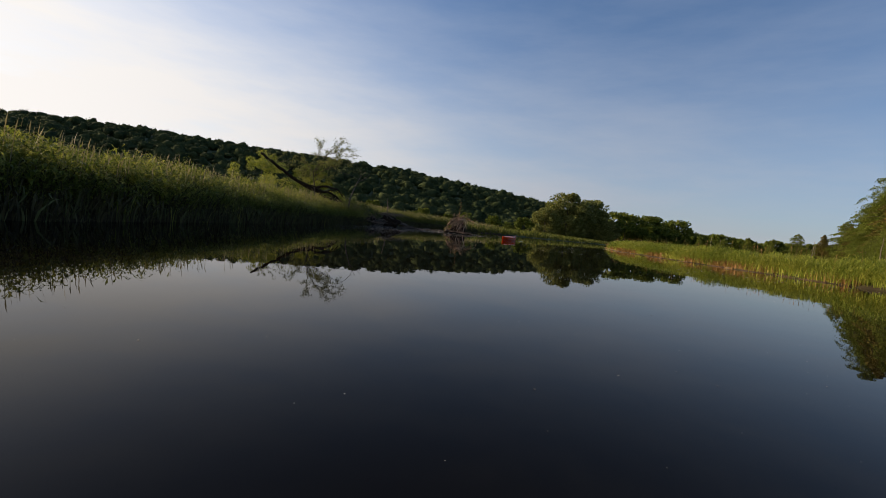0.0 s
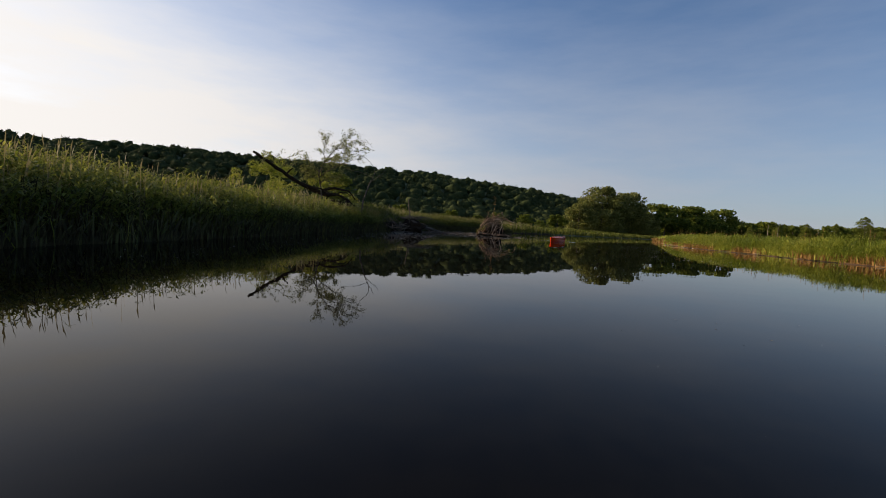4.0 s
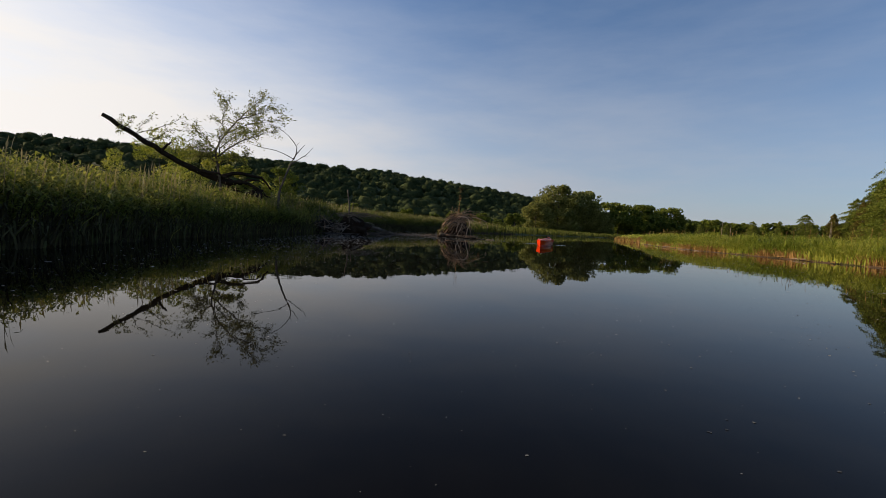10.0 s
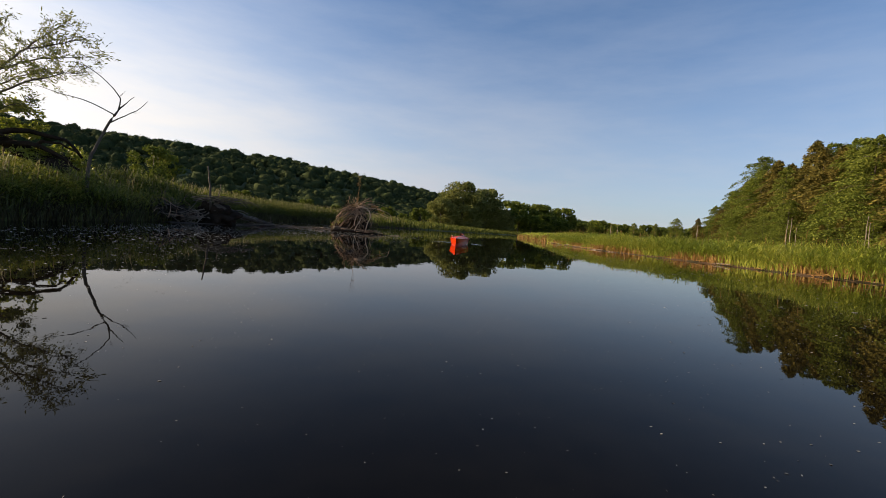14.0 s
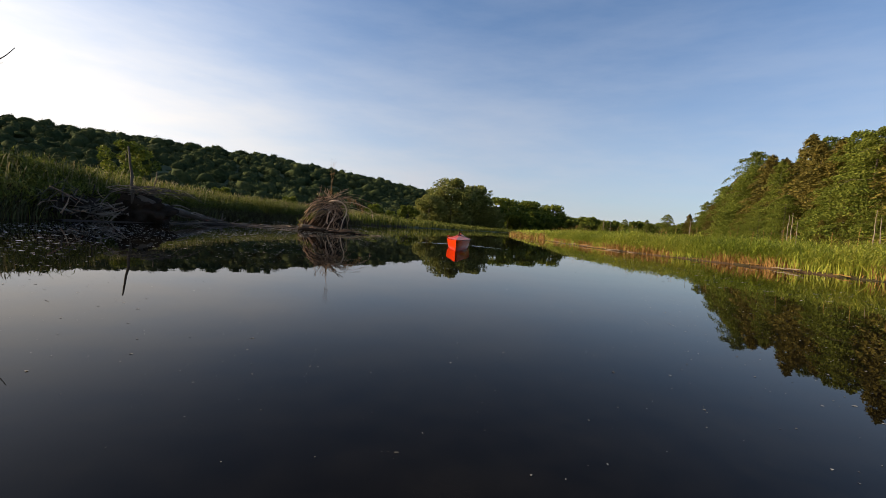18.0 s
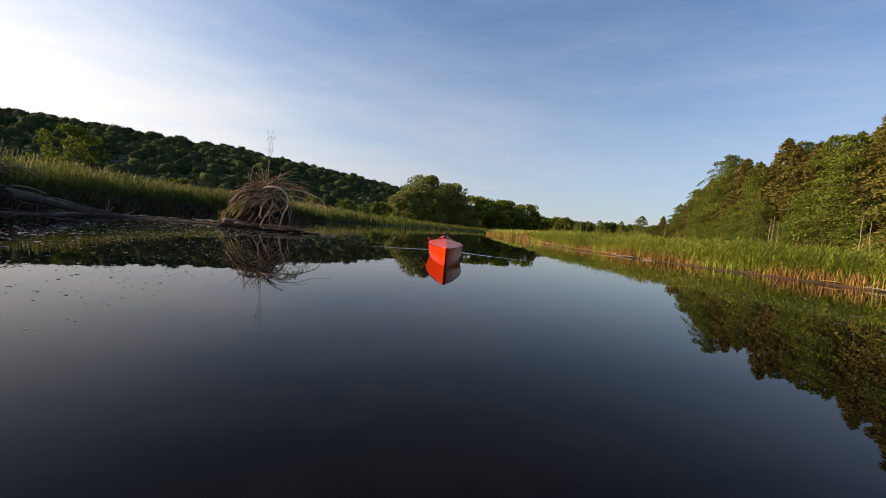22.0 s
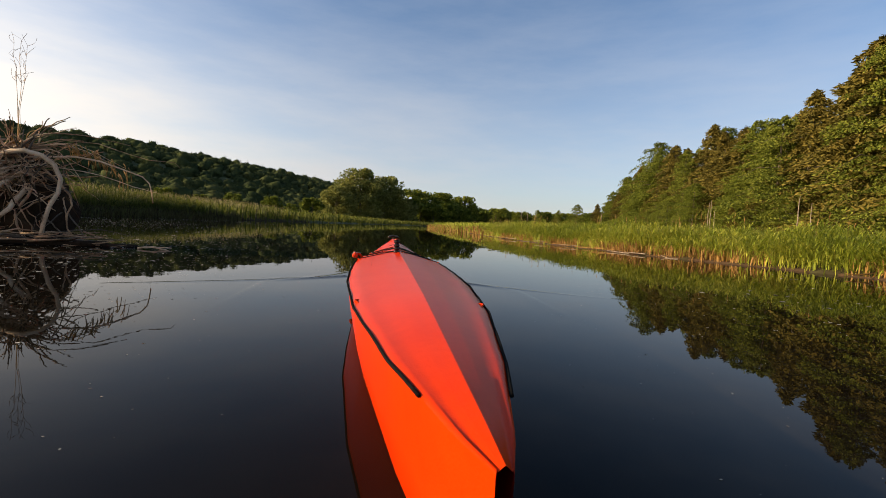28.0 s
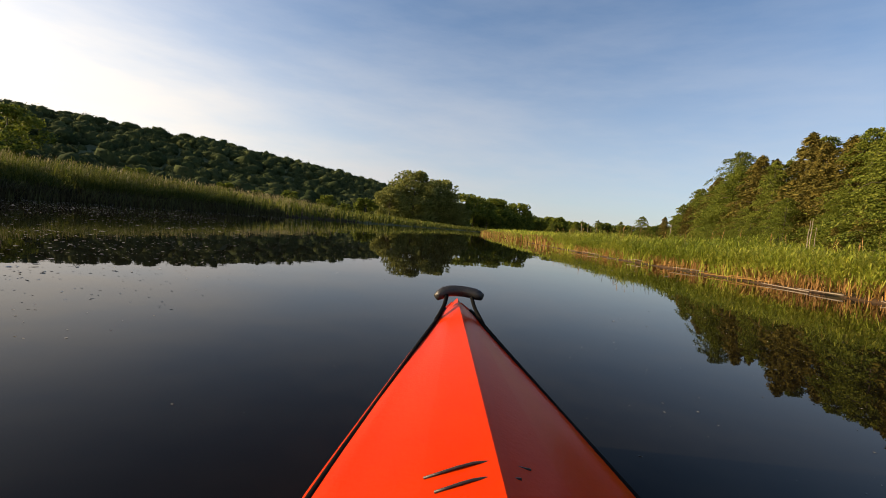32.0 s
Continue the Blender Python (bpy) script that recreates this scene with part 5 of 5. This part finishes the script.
sap = new("willow_sapling")
sap.matrix_basis = pose(-0.05, 0, -0.34)
tagged(sap, "slender young willow with sparse narrow leaves leaning over the bank", "tree")
trunk_line = curve_points([(-8.2, 26.8, 0.4), (-8.22, 26.8, 1.6), (-8.3, 26.8, 2.4), (-8.42, 26.8, 3.1), (-8.15, 26.85, 3.7)], 14, 0.01, rng)
tubes_thing("trunk", [(trunk_line, np.linspace(0.05, 0.028, 14))], "bark", sap, sides=8)
leafpos, leafway = [], []
for ctrl, r0 in (([(-8.15, 26.85, 3.7), (-7.75, 27.0, 4.3), (-7.4, 27.05, 4.7), (-6.95, 27.1, 5.1)], 0.032), ([(-8.36, 26.8, 2.9), (-7.7, 26.7, 3.35), (-7.0, 26.6, 3.65), (-6.2, 26.6, 3.9)], 0.028),
                 ([(-8.42, 26.8, 3.1), (-8.75, 26.8, 3.5), (-9.1, 26.7, 3.75)], 0.022), ([(-8.1, 26.85, 3.75), (-7.4, 26.9, 4.1), (-6.4, 26.9, 4.3)], 0.026),
                 ([(-8.15, 26.85, 3.7), (-8.25, 26.9, 4.3), (-8.05, 26.9, 4.85)], 0.02), ([(-8.3, 26.8, 3.0), (-8.0, 26.2, 3.5), (-7.3, 25.8, 3.7)], 0.022),
                 ([(-8.3, 26.8, 3.2), (-8.0, 27.5, 3.8), (-7.3, 27.9, 4.1)], 0.022), ([(-7.75, 27.0, 4.3), (-7.1, 26.9, 4.5), (-6.35, 26.8, 4.75)], 0.02), ([(-8.3, 26.8, 2.6), (-7.9, 26.7, 2.85), (-7.2, 26.6, 2.95)], 0.018), ([(-8.4, 26.8, 2.9), (-8.7, 26.7, 3.1), (-9.1, 26.6, 3.15)], 0.016), ([(-8.35, 26.8, 2.7), (-8.6, 26.5, 2.85), (-8.8, 26.3, 2.8)], 0.014)):
    pl = curve_points(ctrl, 11, 0.015, rng)
    limb = tubes_thing("limb", [(pl, np.linspace(r0, 0.006, 11))], "bark", sap, sides=6)
    for m in range(11):
        p0 = pl[min(10, 3 + int(m * 0.75))]
        d = (pl[-1] - pl[0]) / np.linalg.norm(pl[-1] - pl[0]) * 0.5 + rng.normal(0, 0.6, 3) * (1, 1, 0.6)
        ln = rng.uniform(0.25, 0.65)
        e = p0 + d / np.linalg.norm(d) * ln
        tw_line = curve_points([p0, (p0 + e) / 2 + (0, 0, 0.05), e - (0, 0, 0.12 * ln)], 6)
        tubes_thing("twig", [(tw_line, np.linspace(0.007, 0.002, 6))], "bark", limb, sides=4)
        for q in tw_line[1:]:
            for _ in range(11):
                leafpos.append(q + rng.normal(0, 0.07, 3))
                leafway.append(d + (0, 0, -0.35))
v, t = leaf_quads(np.array(leafpos), 0.028, rng, 0.3, 4.0, np.array(leafway))
mesh_thing("crown", v, t, M["willow_leaf"], sap, smooth=False)

for x, y, hh, ww, nn, nm in ((-14.4, 33.4, 4.0, 4.5, 13000, "bright yellow-green bush behind the fallen trunk"), (-8.4, 27.6, 2.3, 2.2, 3600, "yellow-green leafy bush at the willow's foot"), (-7.4, 28.0, 1.5, 2.0, 2200, "low leafy bush behind the fallen trunk")):
    bsh = broadleaf("bush", hh, ww, nn, "bright_leaf", 0.055, rng, 0.15, 26, nm, "bush", limbs=8, trunk_r=0.03)
    bsh.matrix_basis = pose(x, y, float(ground_height([x], [y])[0]))
# leafy shoots near the leaning trunk's tip
tw = new("bare_shrub")
tagged(tw, "thin leafy shoots rising from the fallen trunk", "shrub")
lp = []
for ctrl in ([(-10.1, 24.92, 2.86), (-9.6, 25.2, 3.15), (-9.2, 25.45, 3.45), (-8.93, 25.62, 3.64)], [(-10.1, 24.92, 2.86), (-9.9, 25.0, 3.2), (-9.65, 25.1, 3.55)], [(-10.2, 24.8, 2.95), (-10.25, 24.85, 3.15), (-10.1, 24.9, 3.4)],
             [(-9.95, 25.1, 2.78), (-9.6, 25.3, 2.85), (-9.25, 25.45, 2.98)], [(-9.8, 25.2, 2.65), (-9.45, 25.4, 3.05), (-9.2, 25.5, 3.2)], [(-10.25, 24.7, 3.0), (-10.4, 24.75, 3.2), (-10.42, 24.8, 3.38)], [(-10.3, 24.65, 3.05), (-10.3, 24.5, 2.95), (-10.2, 24.4, 2.8)]):
    pl = curve_points(ctrl, 9, 0.02, rng)
    tubes_thing("stem", [(pl, np.linspace(0.014, 0.003, 9))], "bark", tw, sides=5)
    for m in range(2, 9):
        lp += [pl[m] + rng.normal(0, 0.055, 3) for _ in range(8)]
v, t = leaf_quads(np.array(lp), 0.03, rng, 0.0, 3.4)
mesh_thing("leaves", v, t, M["willow_leaf"], tw, smooth=False)

# dead poles among the reeds and before the forest
for x, y, h0, r0, ln in ((104, 111, 9.4, 0.22, 0.02), (60, 62, 5.2, 0.12, 0.03), (61.5, 62.5, 5.6, 0.12, -0.02), (63, 63, 4.6, 0.1, 0.02), (56, 50, 5.4, 0.12, 0.03), (52, 47, 4.2, 0.1, -0.05), (86, 105, 6.0, 0.14, 0.02), (88, 107, 5.2, 0.12, 0.03), (62, 105, 4.6, 0.14, 0.02), (66, 108, 4.2, 0.12, 0.0), (70, 120, 4.0, 0.12, 0.03)):
    pole = new("dead_pole")
    tagged(pole, "bare grey dead trunk standing in the marsh", "dead trunk", "dead trunks in the marsh")
    g = float(ground_height([x], [y])[0])
    tubes_thing("trunk", [(curve_points([(x, y, g - 0.2), (x + ln * h0 * 0.4, y, g + h0 * 0.55), (x + ln * h0, y, g + h0)], 7, 0.03, rng), np.linspace(r0 * 0.7, r0 * 0.22, 7))], "dead_wood", pole, sides=6)

# fallen canes and sticks at the reed bed's edge
b = np.array(RIGHT_BANK[::-1], float)
for k in range(38):
    y = rng.uniform(19, 45)
    x = np.interp(y, b[:, 1], b[:, 0]) + rng.normal(0.1, 0.22)
    a = math.pi / 2 + rng.normal(0, 0.55)
    ln = rng.uniform(0.25, 1.1)
    d = np.array([math.cos(a) * ln, math.sin(a) * ln, rng.normal(0, 0.03)])
    c = np.array([x, y, rng.uniform(0.02, 0.1)])
    st = tubes_thing("stick", [(curve_points([c - d / 2, c + rng.normal(0, 0.02, 3), c + d / 2], 5), np.linspace(0.015, 0.007, 5))], "straw" if k % 3 else "dead_wood", sides=5)
    tagged(st, "dry broken cane lying along the reed bed's edge", "stick", "canes at the waterline")
bm = bmesh.new()
rows = []
for i, y in enumerate(np.linspace(15, 56, 150)):
    x = np.interp(y, b[:, 1], b[:, 0])
    rows.append([bm.verts.new((x + 0.2 + u * (0.24 + 0.14 * noise.noise(Vector((i * 0.17, 3, 0)))) + 0.12 * noise.noise(Vector((i * 0.31, 9, 0))), y, -0.05 + 0.1 * (u + 1) / 2 + 0.04 * (1 - u * u) + 0.025 * noise.noise(Vector((i * 0.6, u * 3, 5))))) for u in np.linspace(-1, 1, 8)])
for r0, r1 in zip(rows, rows[1:]):
    for j in range(7):
        bm.faces.new((r0[j], r0[j + 1], r1[j + 1], r1[j]))
tagged(part("mud_ledge", bm, M["ledge"]), "bare brown mud ledge under the reeds", "mud", kind="structure")

# ---- the kayak ----
ST = np.array([(-2.75, 0.012, 0.25, 0.262), (-2.65, 0.045, 0.248, 0.268), (-2.3, 0.13, 0.245, 0.28), (-1.7, 0.24, 0.242, 0.3), (-1.0, 0.312, 0.24, 0.31), (-0.5, 0.33, 0.239, 0.315), (0.0, 0.335, 0.238, 0.315), (0.5, 0.325, 0.236, 0.314), (0.655, 0.308, 0.23, 0.314),
               (0.85, 0.277, 0.224, 0.316), (1.04, 0.247, 0.23, 0.32), (1.39, 0.182, 0.26, 0.335), (1.75, 0.103, 0.30, 0.352), (1.98, 0.045, 0.335, 0.362), (2.06, 0.014, 0.345, 0.365)])


def station(y):
    k = [np.interp(y, ST[:, 0], ST[:, i]) for i in (1, 2, 3)]
    return k


def deck_z(x, y):
    hw, ze, zr = station(y)
    return ze + (zr - ze) * np.interp(min(abs(x) / hw, 1), (0, 0.36, 0.8, 1), (1, 0.7, 0.27, 0))


kayak = new("kayak")
KAYAK = BOAT
kayak.matrix_basis = KAYAK
tagged(kayak, "glossy orange-red plastic touring kayak with black deck cords", "kayak")
ys = np.concatenate([np.linspace(-2.75, 2.06, 120)])
us = (-1, -0.9, -0.8, -0.58, -0.36, -0.18, 0, 0.18, 0.36, 0.58, 0.8, 0.9, 1)
bm = bmesh.new()
grid = [[bm.verts.new((u * station(y)[0], y, deck_z(u * station(y)[0], y) + (0.006 if abs(u) in (0.9,) else 0))) for u in us] for y in ys]
for i in range(len(ys) - 1):
    for j in range(len(us) - 1):
        bm.faces.new((grid[i][j], grid[i][j + 1], grid[i + 1][j + 1], grid[i + 1][j]))
bm.edges.ensure_lookup_table()
for e in bm.edges:
    a, c = e.verts
    if abs(a.co.x - c.co.x) < 0.05 and abs(a.co.y - c.co.y) > 0.005:
        ua = [abs(v.co.x) / max(station(v.co.y)[0], 1e-6) for v in (a, c)]
        if all(min(abs(q - 0.36), q) < 0.01 for q in ua):
            e.smooth = False
bmesh.ops.delete(bm, geom=[v for v in bm.verts if not v.link_faces], context="VERTS")
deck = part("deck", bm, M["red"], kayak)
bm = bmesh.new()
prof = ((1.0, 1.0), (0.97, 0.75), (0.93, 0.4), (0.82, 0.0), (0.6, -0.25), (0.3, -0.36), (0.0, -0.42))
prof = prof + tuple((-a, z) for a, z in prof[-2::-1])
rows = []
for y in ys:
    hw, ze, zr = station(y)
    dep = 0.24 * min(1, (1 - abs((y + 0.345) / 2.405) ** 4) + 0.02)
    rows.append([bm.verts.new((a * hw, y, ze * max(z, 0) + (dep * z if z < 0 else 0))) for a, z in prof])
for i in range(len(ys) - 1):
    for j in range(len(prof) - 1):
        bm.faces.new((rows[i][j], rows[i + 1][j], rows[i + 1][j + 1], rows[i][j + 1]))
part("hull", bm, M["red"], kayak)


def on_deck(x, y, lift=0.005):
    return (x, y, deck_z(x, y) + lift)


def cord(ctrl, r=0.0033, name="bungee_cord", lift=0.006):
    pts = []
    for (x0, y0), (x1, y1) in zip(ctrl, ctrl[1:]):
        for k in range(12):
            u = k / 12
            pts.append(on_deck(x0 + (x1 - x0) * u, y0 + (y1 - y0) * u, lift))
    pts.append(on_deck(*ctrl[-1], lift))
    v, t = tube(pts, r, 8)
    mesh_thing(name, v, t, M["cord"], kayak, "black elastic deck cord")


hw1, hw2, hw0 = station(0.655)[0] - 0.012, station(1.04)[0] - 0.012, station(0.3)[0] - 0.012
cord([(-hw2, 1.04), (0.0, 1.0), (hw2, 1.05)])
cord([(-hw1, 0.655), (0.0, 0.845), (hw2, 1.03)])
cord([(-hw2, 1.02), (0.01, 0.85), (hw1, 0.665)])
cord([(-hw1, 0.64), (0.0, 0.475), (hw0, 0.3)])
cord([(hw1, 0.645), (0.0, 0.465), (-hw0, 0.3)])
for sx in (-1, 1):
    inset = [(y, float(np.interp(y, (-2.5, 0.62, 0.72, 1.0, 1.08, 1.9, 2.0), (-0.003, -0.003, -0.005, -0.003, 0.014, 0.012, 0.004)))) for y in np.linspace(-2.5, 2.0, 130)]
    pts = [(sx * (station(y)[0] - k), y, (deck_z(station(y)[0] - k, y) if k > 0 else station(y)[1]) + 0.004 - 0.003 * math.sin(y * 9) ** 2 * (k < 0)) for y, k in inset]
    v, t = tube(pts, 0.0042, 7)
    rope = mesh_thing("perimeter_line", v, t, M["cord"], kayak, "black rope along the deck edge")
    dots = []
    for q in range(90):
        y = 0.15 + 1.0 * q / 90 + 0.004 * math.sin(q * 7.3)
        c = np.array([sx * (station(y)[0] + 0.004), y, station(y)[1] + 0.0065 - 0.003 * math.sin(y * 9) ** 2])
        if q % 3 != 1:
            dots.append(tube(np.array([c, c + (0, 0.0022, 0)]), 0.0009, 5))
    v, t = join_arrays(dots)
    tagged(mesh_thing("reflective_fleck", v, t, M["pale"], rope, "pale tracer flecks woven into the rope"), kind="stuff")
    for y in (0.3, 0.655, 1.04, -1.6):
        x = sx * (station(y)[0] - 0.012)
        p = [(x - sx * 0.012, y + 0.03, deck_z(x - sx * 0.012, y + 0.03)), (x, y + 0.015, deck_z(x, y) + 0.007), (x + sx * 0.006, y, deck_z(x, y) + 0.008), (x, y - 0.015, deck_z(x, y) + 0.007), (x - sx * 0.012, y - 0.03, deck_z(x - sx * 0.012, y - 0.03))]
        v, t = tube(curve_points(p, 10), 0.0046, 7)
        mesh_thing("pad_eye", v, t, M["red"], kayak, "red moulded eyelet")
    # sealing seams along the deck
    pts = [on_deck(sx * 0.62 * station(y)[0], y, 0.0) for y in np.linspace(-0.4, 1.2, 34)]
    v, t = tube(pts, 0.0009, 5)
    mesh_thing("moulding_line", v, t, M["seam"], kayak, "dark moulded groove")
# grab handle at the bow
hb = curve_points([(-0.058, 1.99, 0.372), (-0.035, 2.0, 0.388), (0, 2.005, 0.392), (0.035, 2.0, 0.39), (0.058, 1.99, 0.384)], 10)
v, t = tube(hb, [0.009, 0.013, 0.014, 0.014, 0.014, 0.014, 0.014, 0.014, 0.013, 0.009], 10)
mesh_thing("grab_handle", v, t, M["black"], kayak, "black carrying toggle at the bow")
for sx in (-1, 1):
    v, t = tube(curve_points([(sx * 0.03, 2.0, 0.385), (sx * 0.038, 1.95, 0.36), (sx * 0.055, 1.9, 0.335)], 6), 0.005, 6)
    mesh_thing("handle_cord", v, t, M["cord"], kayak)
# worn dark script mark on the fore deck, drawn as plain bars
for ctrl in ([(-0.07, 1.3), (-0.015, 1.305), (0.035, 1.31)], [(-0.06, 1.275), (-0.02, 1.28), (0.02, 1.285)]):
    v, t = tube(curve_points([on_deck(x, y, 0.0005) for x, y in ctrl], 8), 0.0016, 5)
    mesh_thing("script_mark", v, t, M["black"], kayak)

# flexible beaded mount on the deck
mount = new("beaded_mount")
mount.matrix_basis = KAYAK @ pose(-0.006, 0.335, 0, -5, -2, 0)
tagged(mount, "glossy black beaded mount with orange tip on the kayak", "camera mount")


def lathe(name, prof, mat, parent, label="", seg=28, centre=(0, 0, 0)):
    bm = bmesh.new()
    ring = []
    for r, z in prof:
        ring.append([bm.verts.new((centre[0] + r * math.cos(a), centre[1] + r * math.sin(a), centre[2] + z)) for a in np.linspace(0, 2 * math.pi, seg, endpoint=False)])
    for p0, p1 in zip(ring, ring[1:]):
        for j in range(seg):
            bm.faces.new((p0[j], p0[(j + 1) % seg], p1[(j + 1) % seg], p1[j]))
    bm.faces.new(ring[0][::-1])
    bm.faces.new(ring[-1])
    return part(name, bm, mat if not isinstance(mat, str) else M[mat], parent, label)


z = 0.304
for r in (0.028, 0.0265, 0.0235, 0.0222):
    lathe("bead", [(r * 0.5, z - 0.003), (r * 0.66, z), (r * 0.9, z + 0.005), (r, z + 0.0115), (r * 0.93, z + 0.018), (r * 0.68, z + 0.0235), (r * 0.5, z + 0.0265)], "rubber", mount)
    z += 0.0265
lathe("neck", [(0.012, z - 0.004), (0.0165, z), (0.017, z + 0.004), (0.016, z + 0.007)], "rubber", mount)
lathe("tip", [(0.0165, z + 0.001), (0.0195, z + 0.003), (0.02, z + 0.007), (0.015, z + 0.0105), (0.006, z + 0.0118)], "orange", mount, "orange cap", centre=(0, 0.004, 0))

# safety light strapped on the deck edge
lamp = new("safety_light")
lamp.matrix_basis = KAYAK @ pose(-0.352, 0.385, 0.262, 0, 8, 20) @ Matrix.Scale(0.85, 4)
tagged(lamp, "orange-red clip-on safety light with a clear lens and rubber strap", "safety light")


def soft_box(name, size, centre, mat, parent, label="", taper=0.8, bev=0.006):
    bm = bmesh.new()
    bmesh.ops.create_cube(bm, size=1)
    for v in bm.verts:
        k = taper if v.co.z > 0 else 1
        v.co = Vector((v.co.x * size[0] * k + centre[0], v.co.y * size[1] * k + centre[1], v.co.z * size[2] + centre[2]))
    bmesh.ops.bevel(bm, geom=bm.edges[:], offset=bev, segments=3, affect="EDGES")
    return part(name, bm, M[mat], parent, label)


soft_box("body", (0.05, 0.036, 0.045), (0, 0, 0.01), "orange", lamp, taper=0.86)
soft_box("lens", (0.042, 0.026, 0.012), (0, 0.004, 0.036), "clear", lamp, "clear lens", 0.85, 0.004)
lathe("button", [(0.012, 0), (0.011, 0.003), (0.007, 0.005), (0.002, 0.0055)], "red", lamp, centre=(-0.004, -0.012, 0.033))
v, t = tube(curve_points([(0.02, 0, 0.028), (0.045, 0.004, 0.025), (0.07, 0.004, 0.005), (0.076, 0.0, -0.02), (0.06, -0.005, -0.03)], 14), 0.011, 10)
mesh_thing("strap", v, t, M["red"], lamp, "red rubber strap")

# ---- what floats on the water ----
def flakes(name, xy, size, rng, mat, label, category, z=0.0004):
    k = len(xy)
    seg = 6
    a = np.linspace(0, 2 * np.pi, seg, endpoint=False)[None] + rng.uniform(0, 6.28, k)[:, None]
    r = size[:, None] * rng.uniform(0.3, 1.4, (k, seg))
    st = rng.uniform(0.35, 1.0, k)[:, None]
    b2 = rng.uniform(0, np.pi, k)[:, None]
    x0, y0 = r * np.cos(a), r * np.sin(a) * st
    v = np.stack([xy[:, :1] + x0 * np.cos(b2) - y0 * np.sin(b2), xy[:, 1:] + x0 * np.sin(b2) + y0 * np.cos(b2), np.full((k, seg), z) + rng.uniform(0, 0.004, (k, seg)) * np.clip(size[:, None] / 0.02, 0.1, 1)], 2).reshape(-1, 3)
    t = (np.arange(k) * seg)[:, None, None] + np.array([(0, 1, 2), (0, 2, 3), (0, 3, 4), (0, 4, 5)])[None]
    return tagged(new(name, fast_mesh(name, v, t.reshape(-1, 3), [M[mat]])), label, category, kind="stuff")


def lane(xy):
    """Metres beside the kayak's course, to its starboard where positive."""
    return xy[:, 0] - np.interp(xy[:, 1], (0, 12, 20, 28, 40), (0, -0.6, 1.0, 4.0, 8.0))


def adrift(k, x0, x1, y0, y1, fx, fy, seed, least, rng):
    """Chance places on open water, denser in drifting patches and clear of the kayak."""
    xy = np.stack([rng.uniform(x0, x1, k), rng.uniform(y0, y1, k)], 1)
    dens = np.array([noise.noise(Vector((x * fx, y * fy, seed))) for x, y in xy])
    kay = np.array([(KAYAK.inverted() @ Vector((x, y, 0)))[:2] for x, y in xy])
    free = (np.abs(kay[:, 0]) > 0.5) | (kay[:, 1] > 2.2) | (kay[:, 1] < -3)
    return xy[free & (shore(xy) < -0.1) & (dens + 0.25 * rng.uniform(-1, 1, k) > least)]


rng = np.random.default_rng(71)
xy = adrift(90000, -5.2, 14, -1, 46, 0.35, 0.16, 3.3, -0.05, rng)
xy = xy[rng.uniform(0, 1, len(xy)) < np.interp(xy[:, 1], (0, 9, 13, 17, 26, 30, 36), (0.1, 0.15, 0.6, 1, 1, 0.35, 0.25))]
flakes("floating_specks", xy, (np.abs(rng.normal(0, 0.0028, len(xy))) + 0.0018 + 0.005 * rng.uniform(0, 1, len(xy)) ** 14) * (0.5 + 0.5 * np.clip(np.abs(lane(xy)) / 2, 0, 1)), rng, "scum", "pale specks of seed fluff and foam adrift on the water", "flotsam")
xy = adrift(120000, -6, 9, 8, 60, 0.5, 0.14, 9.3, -0.15, rng)
xy = xy[(lane(xy) < np.interp(xy[:, 1], (10, 18), (-2.6, -1.3)) - 0.8 * rng.uniform(0, 1, len(xy)) ** 2) | (xy[:, 1] > 34)]
xy = xy[rng.uniform(0, 1, len(xy)) < np.interp(xy[:, 1], (8, 14, 20, 26, 30, 36), (0.05, 0.15, 0.5, 1, 1, 0.2))]
xy = xy[shore(xy) < -0.5 - 0.9 * rng.uniform(0, 1, len(xy))]
far = np.clip((-lane(xy) - 1.0) / 3.5, 0.1, 1)
flakes("floating_weed", xy, 0.004 + far * (0.008 + 0.03 * rng.uniform(0, 1, len(xy)) ** 5), rng, "scum", "scum and duckweed drifting near the grassy bank", "flotsam")
xy = adrift(9000, 2, 14, 10, 46, 0.4, 0.2, 17.7, 0.12, rng)
xy = xy[lane(xy) > 0.8]
flakes("floating_scraps", xy, 0.004 + np.clip((lane(xy) - 1.4) / 2.5, 0, 1) * (0.006 + 0.035 * rng.uniform(0, 1, len(xy)) ** 3), rng, "scum", "scraps of dead reed and seed adrift off the reed bed", "flotsam")
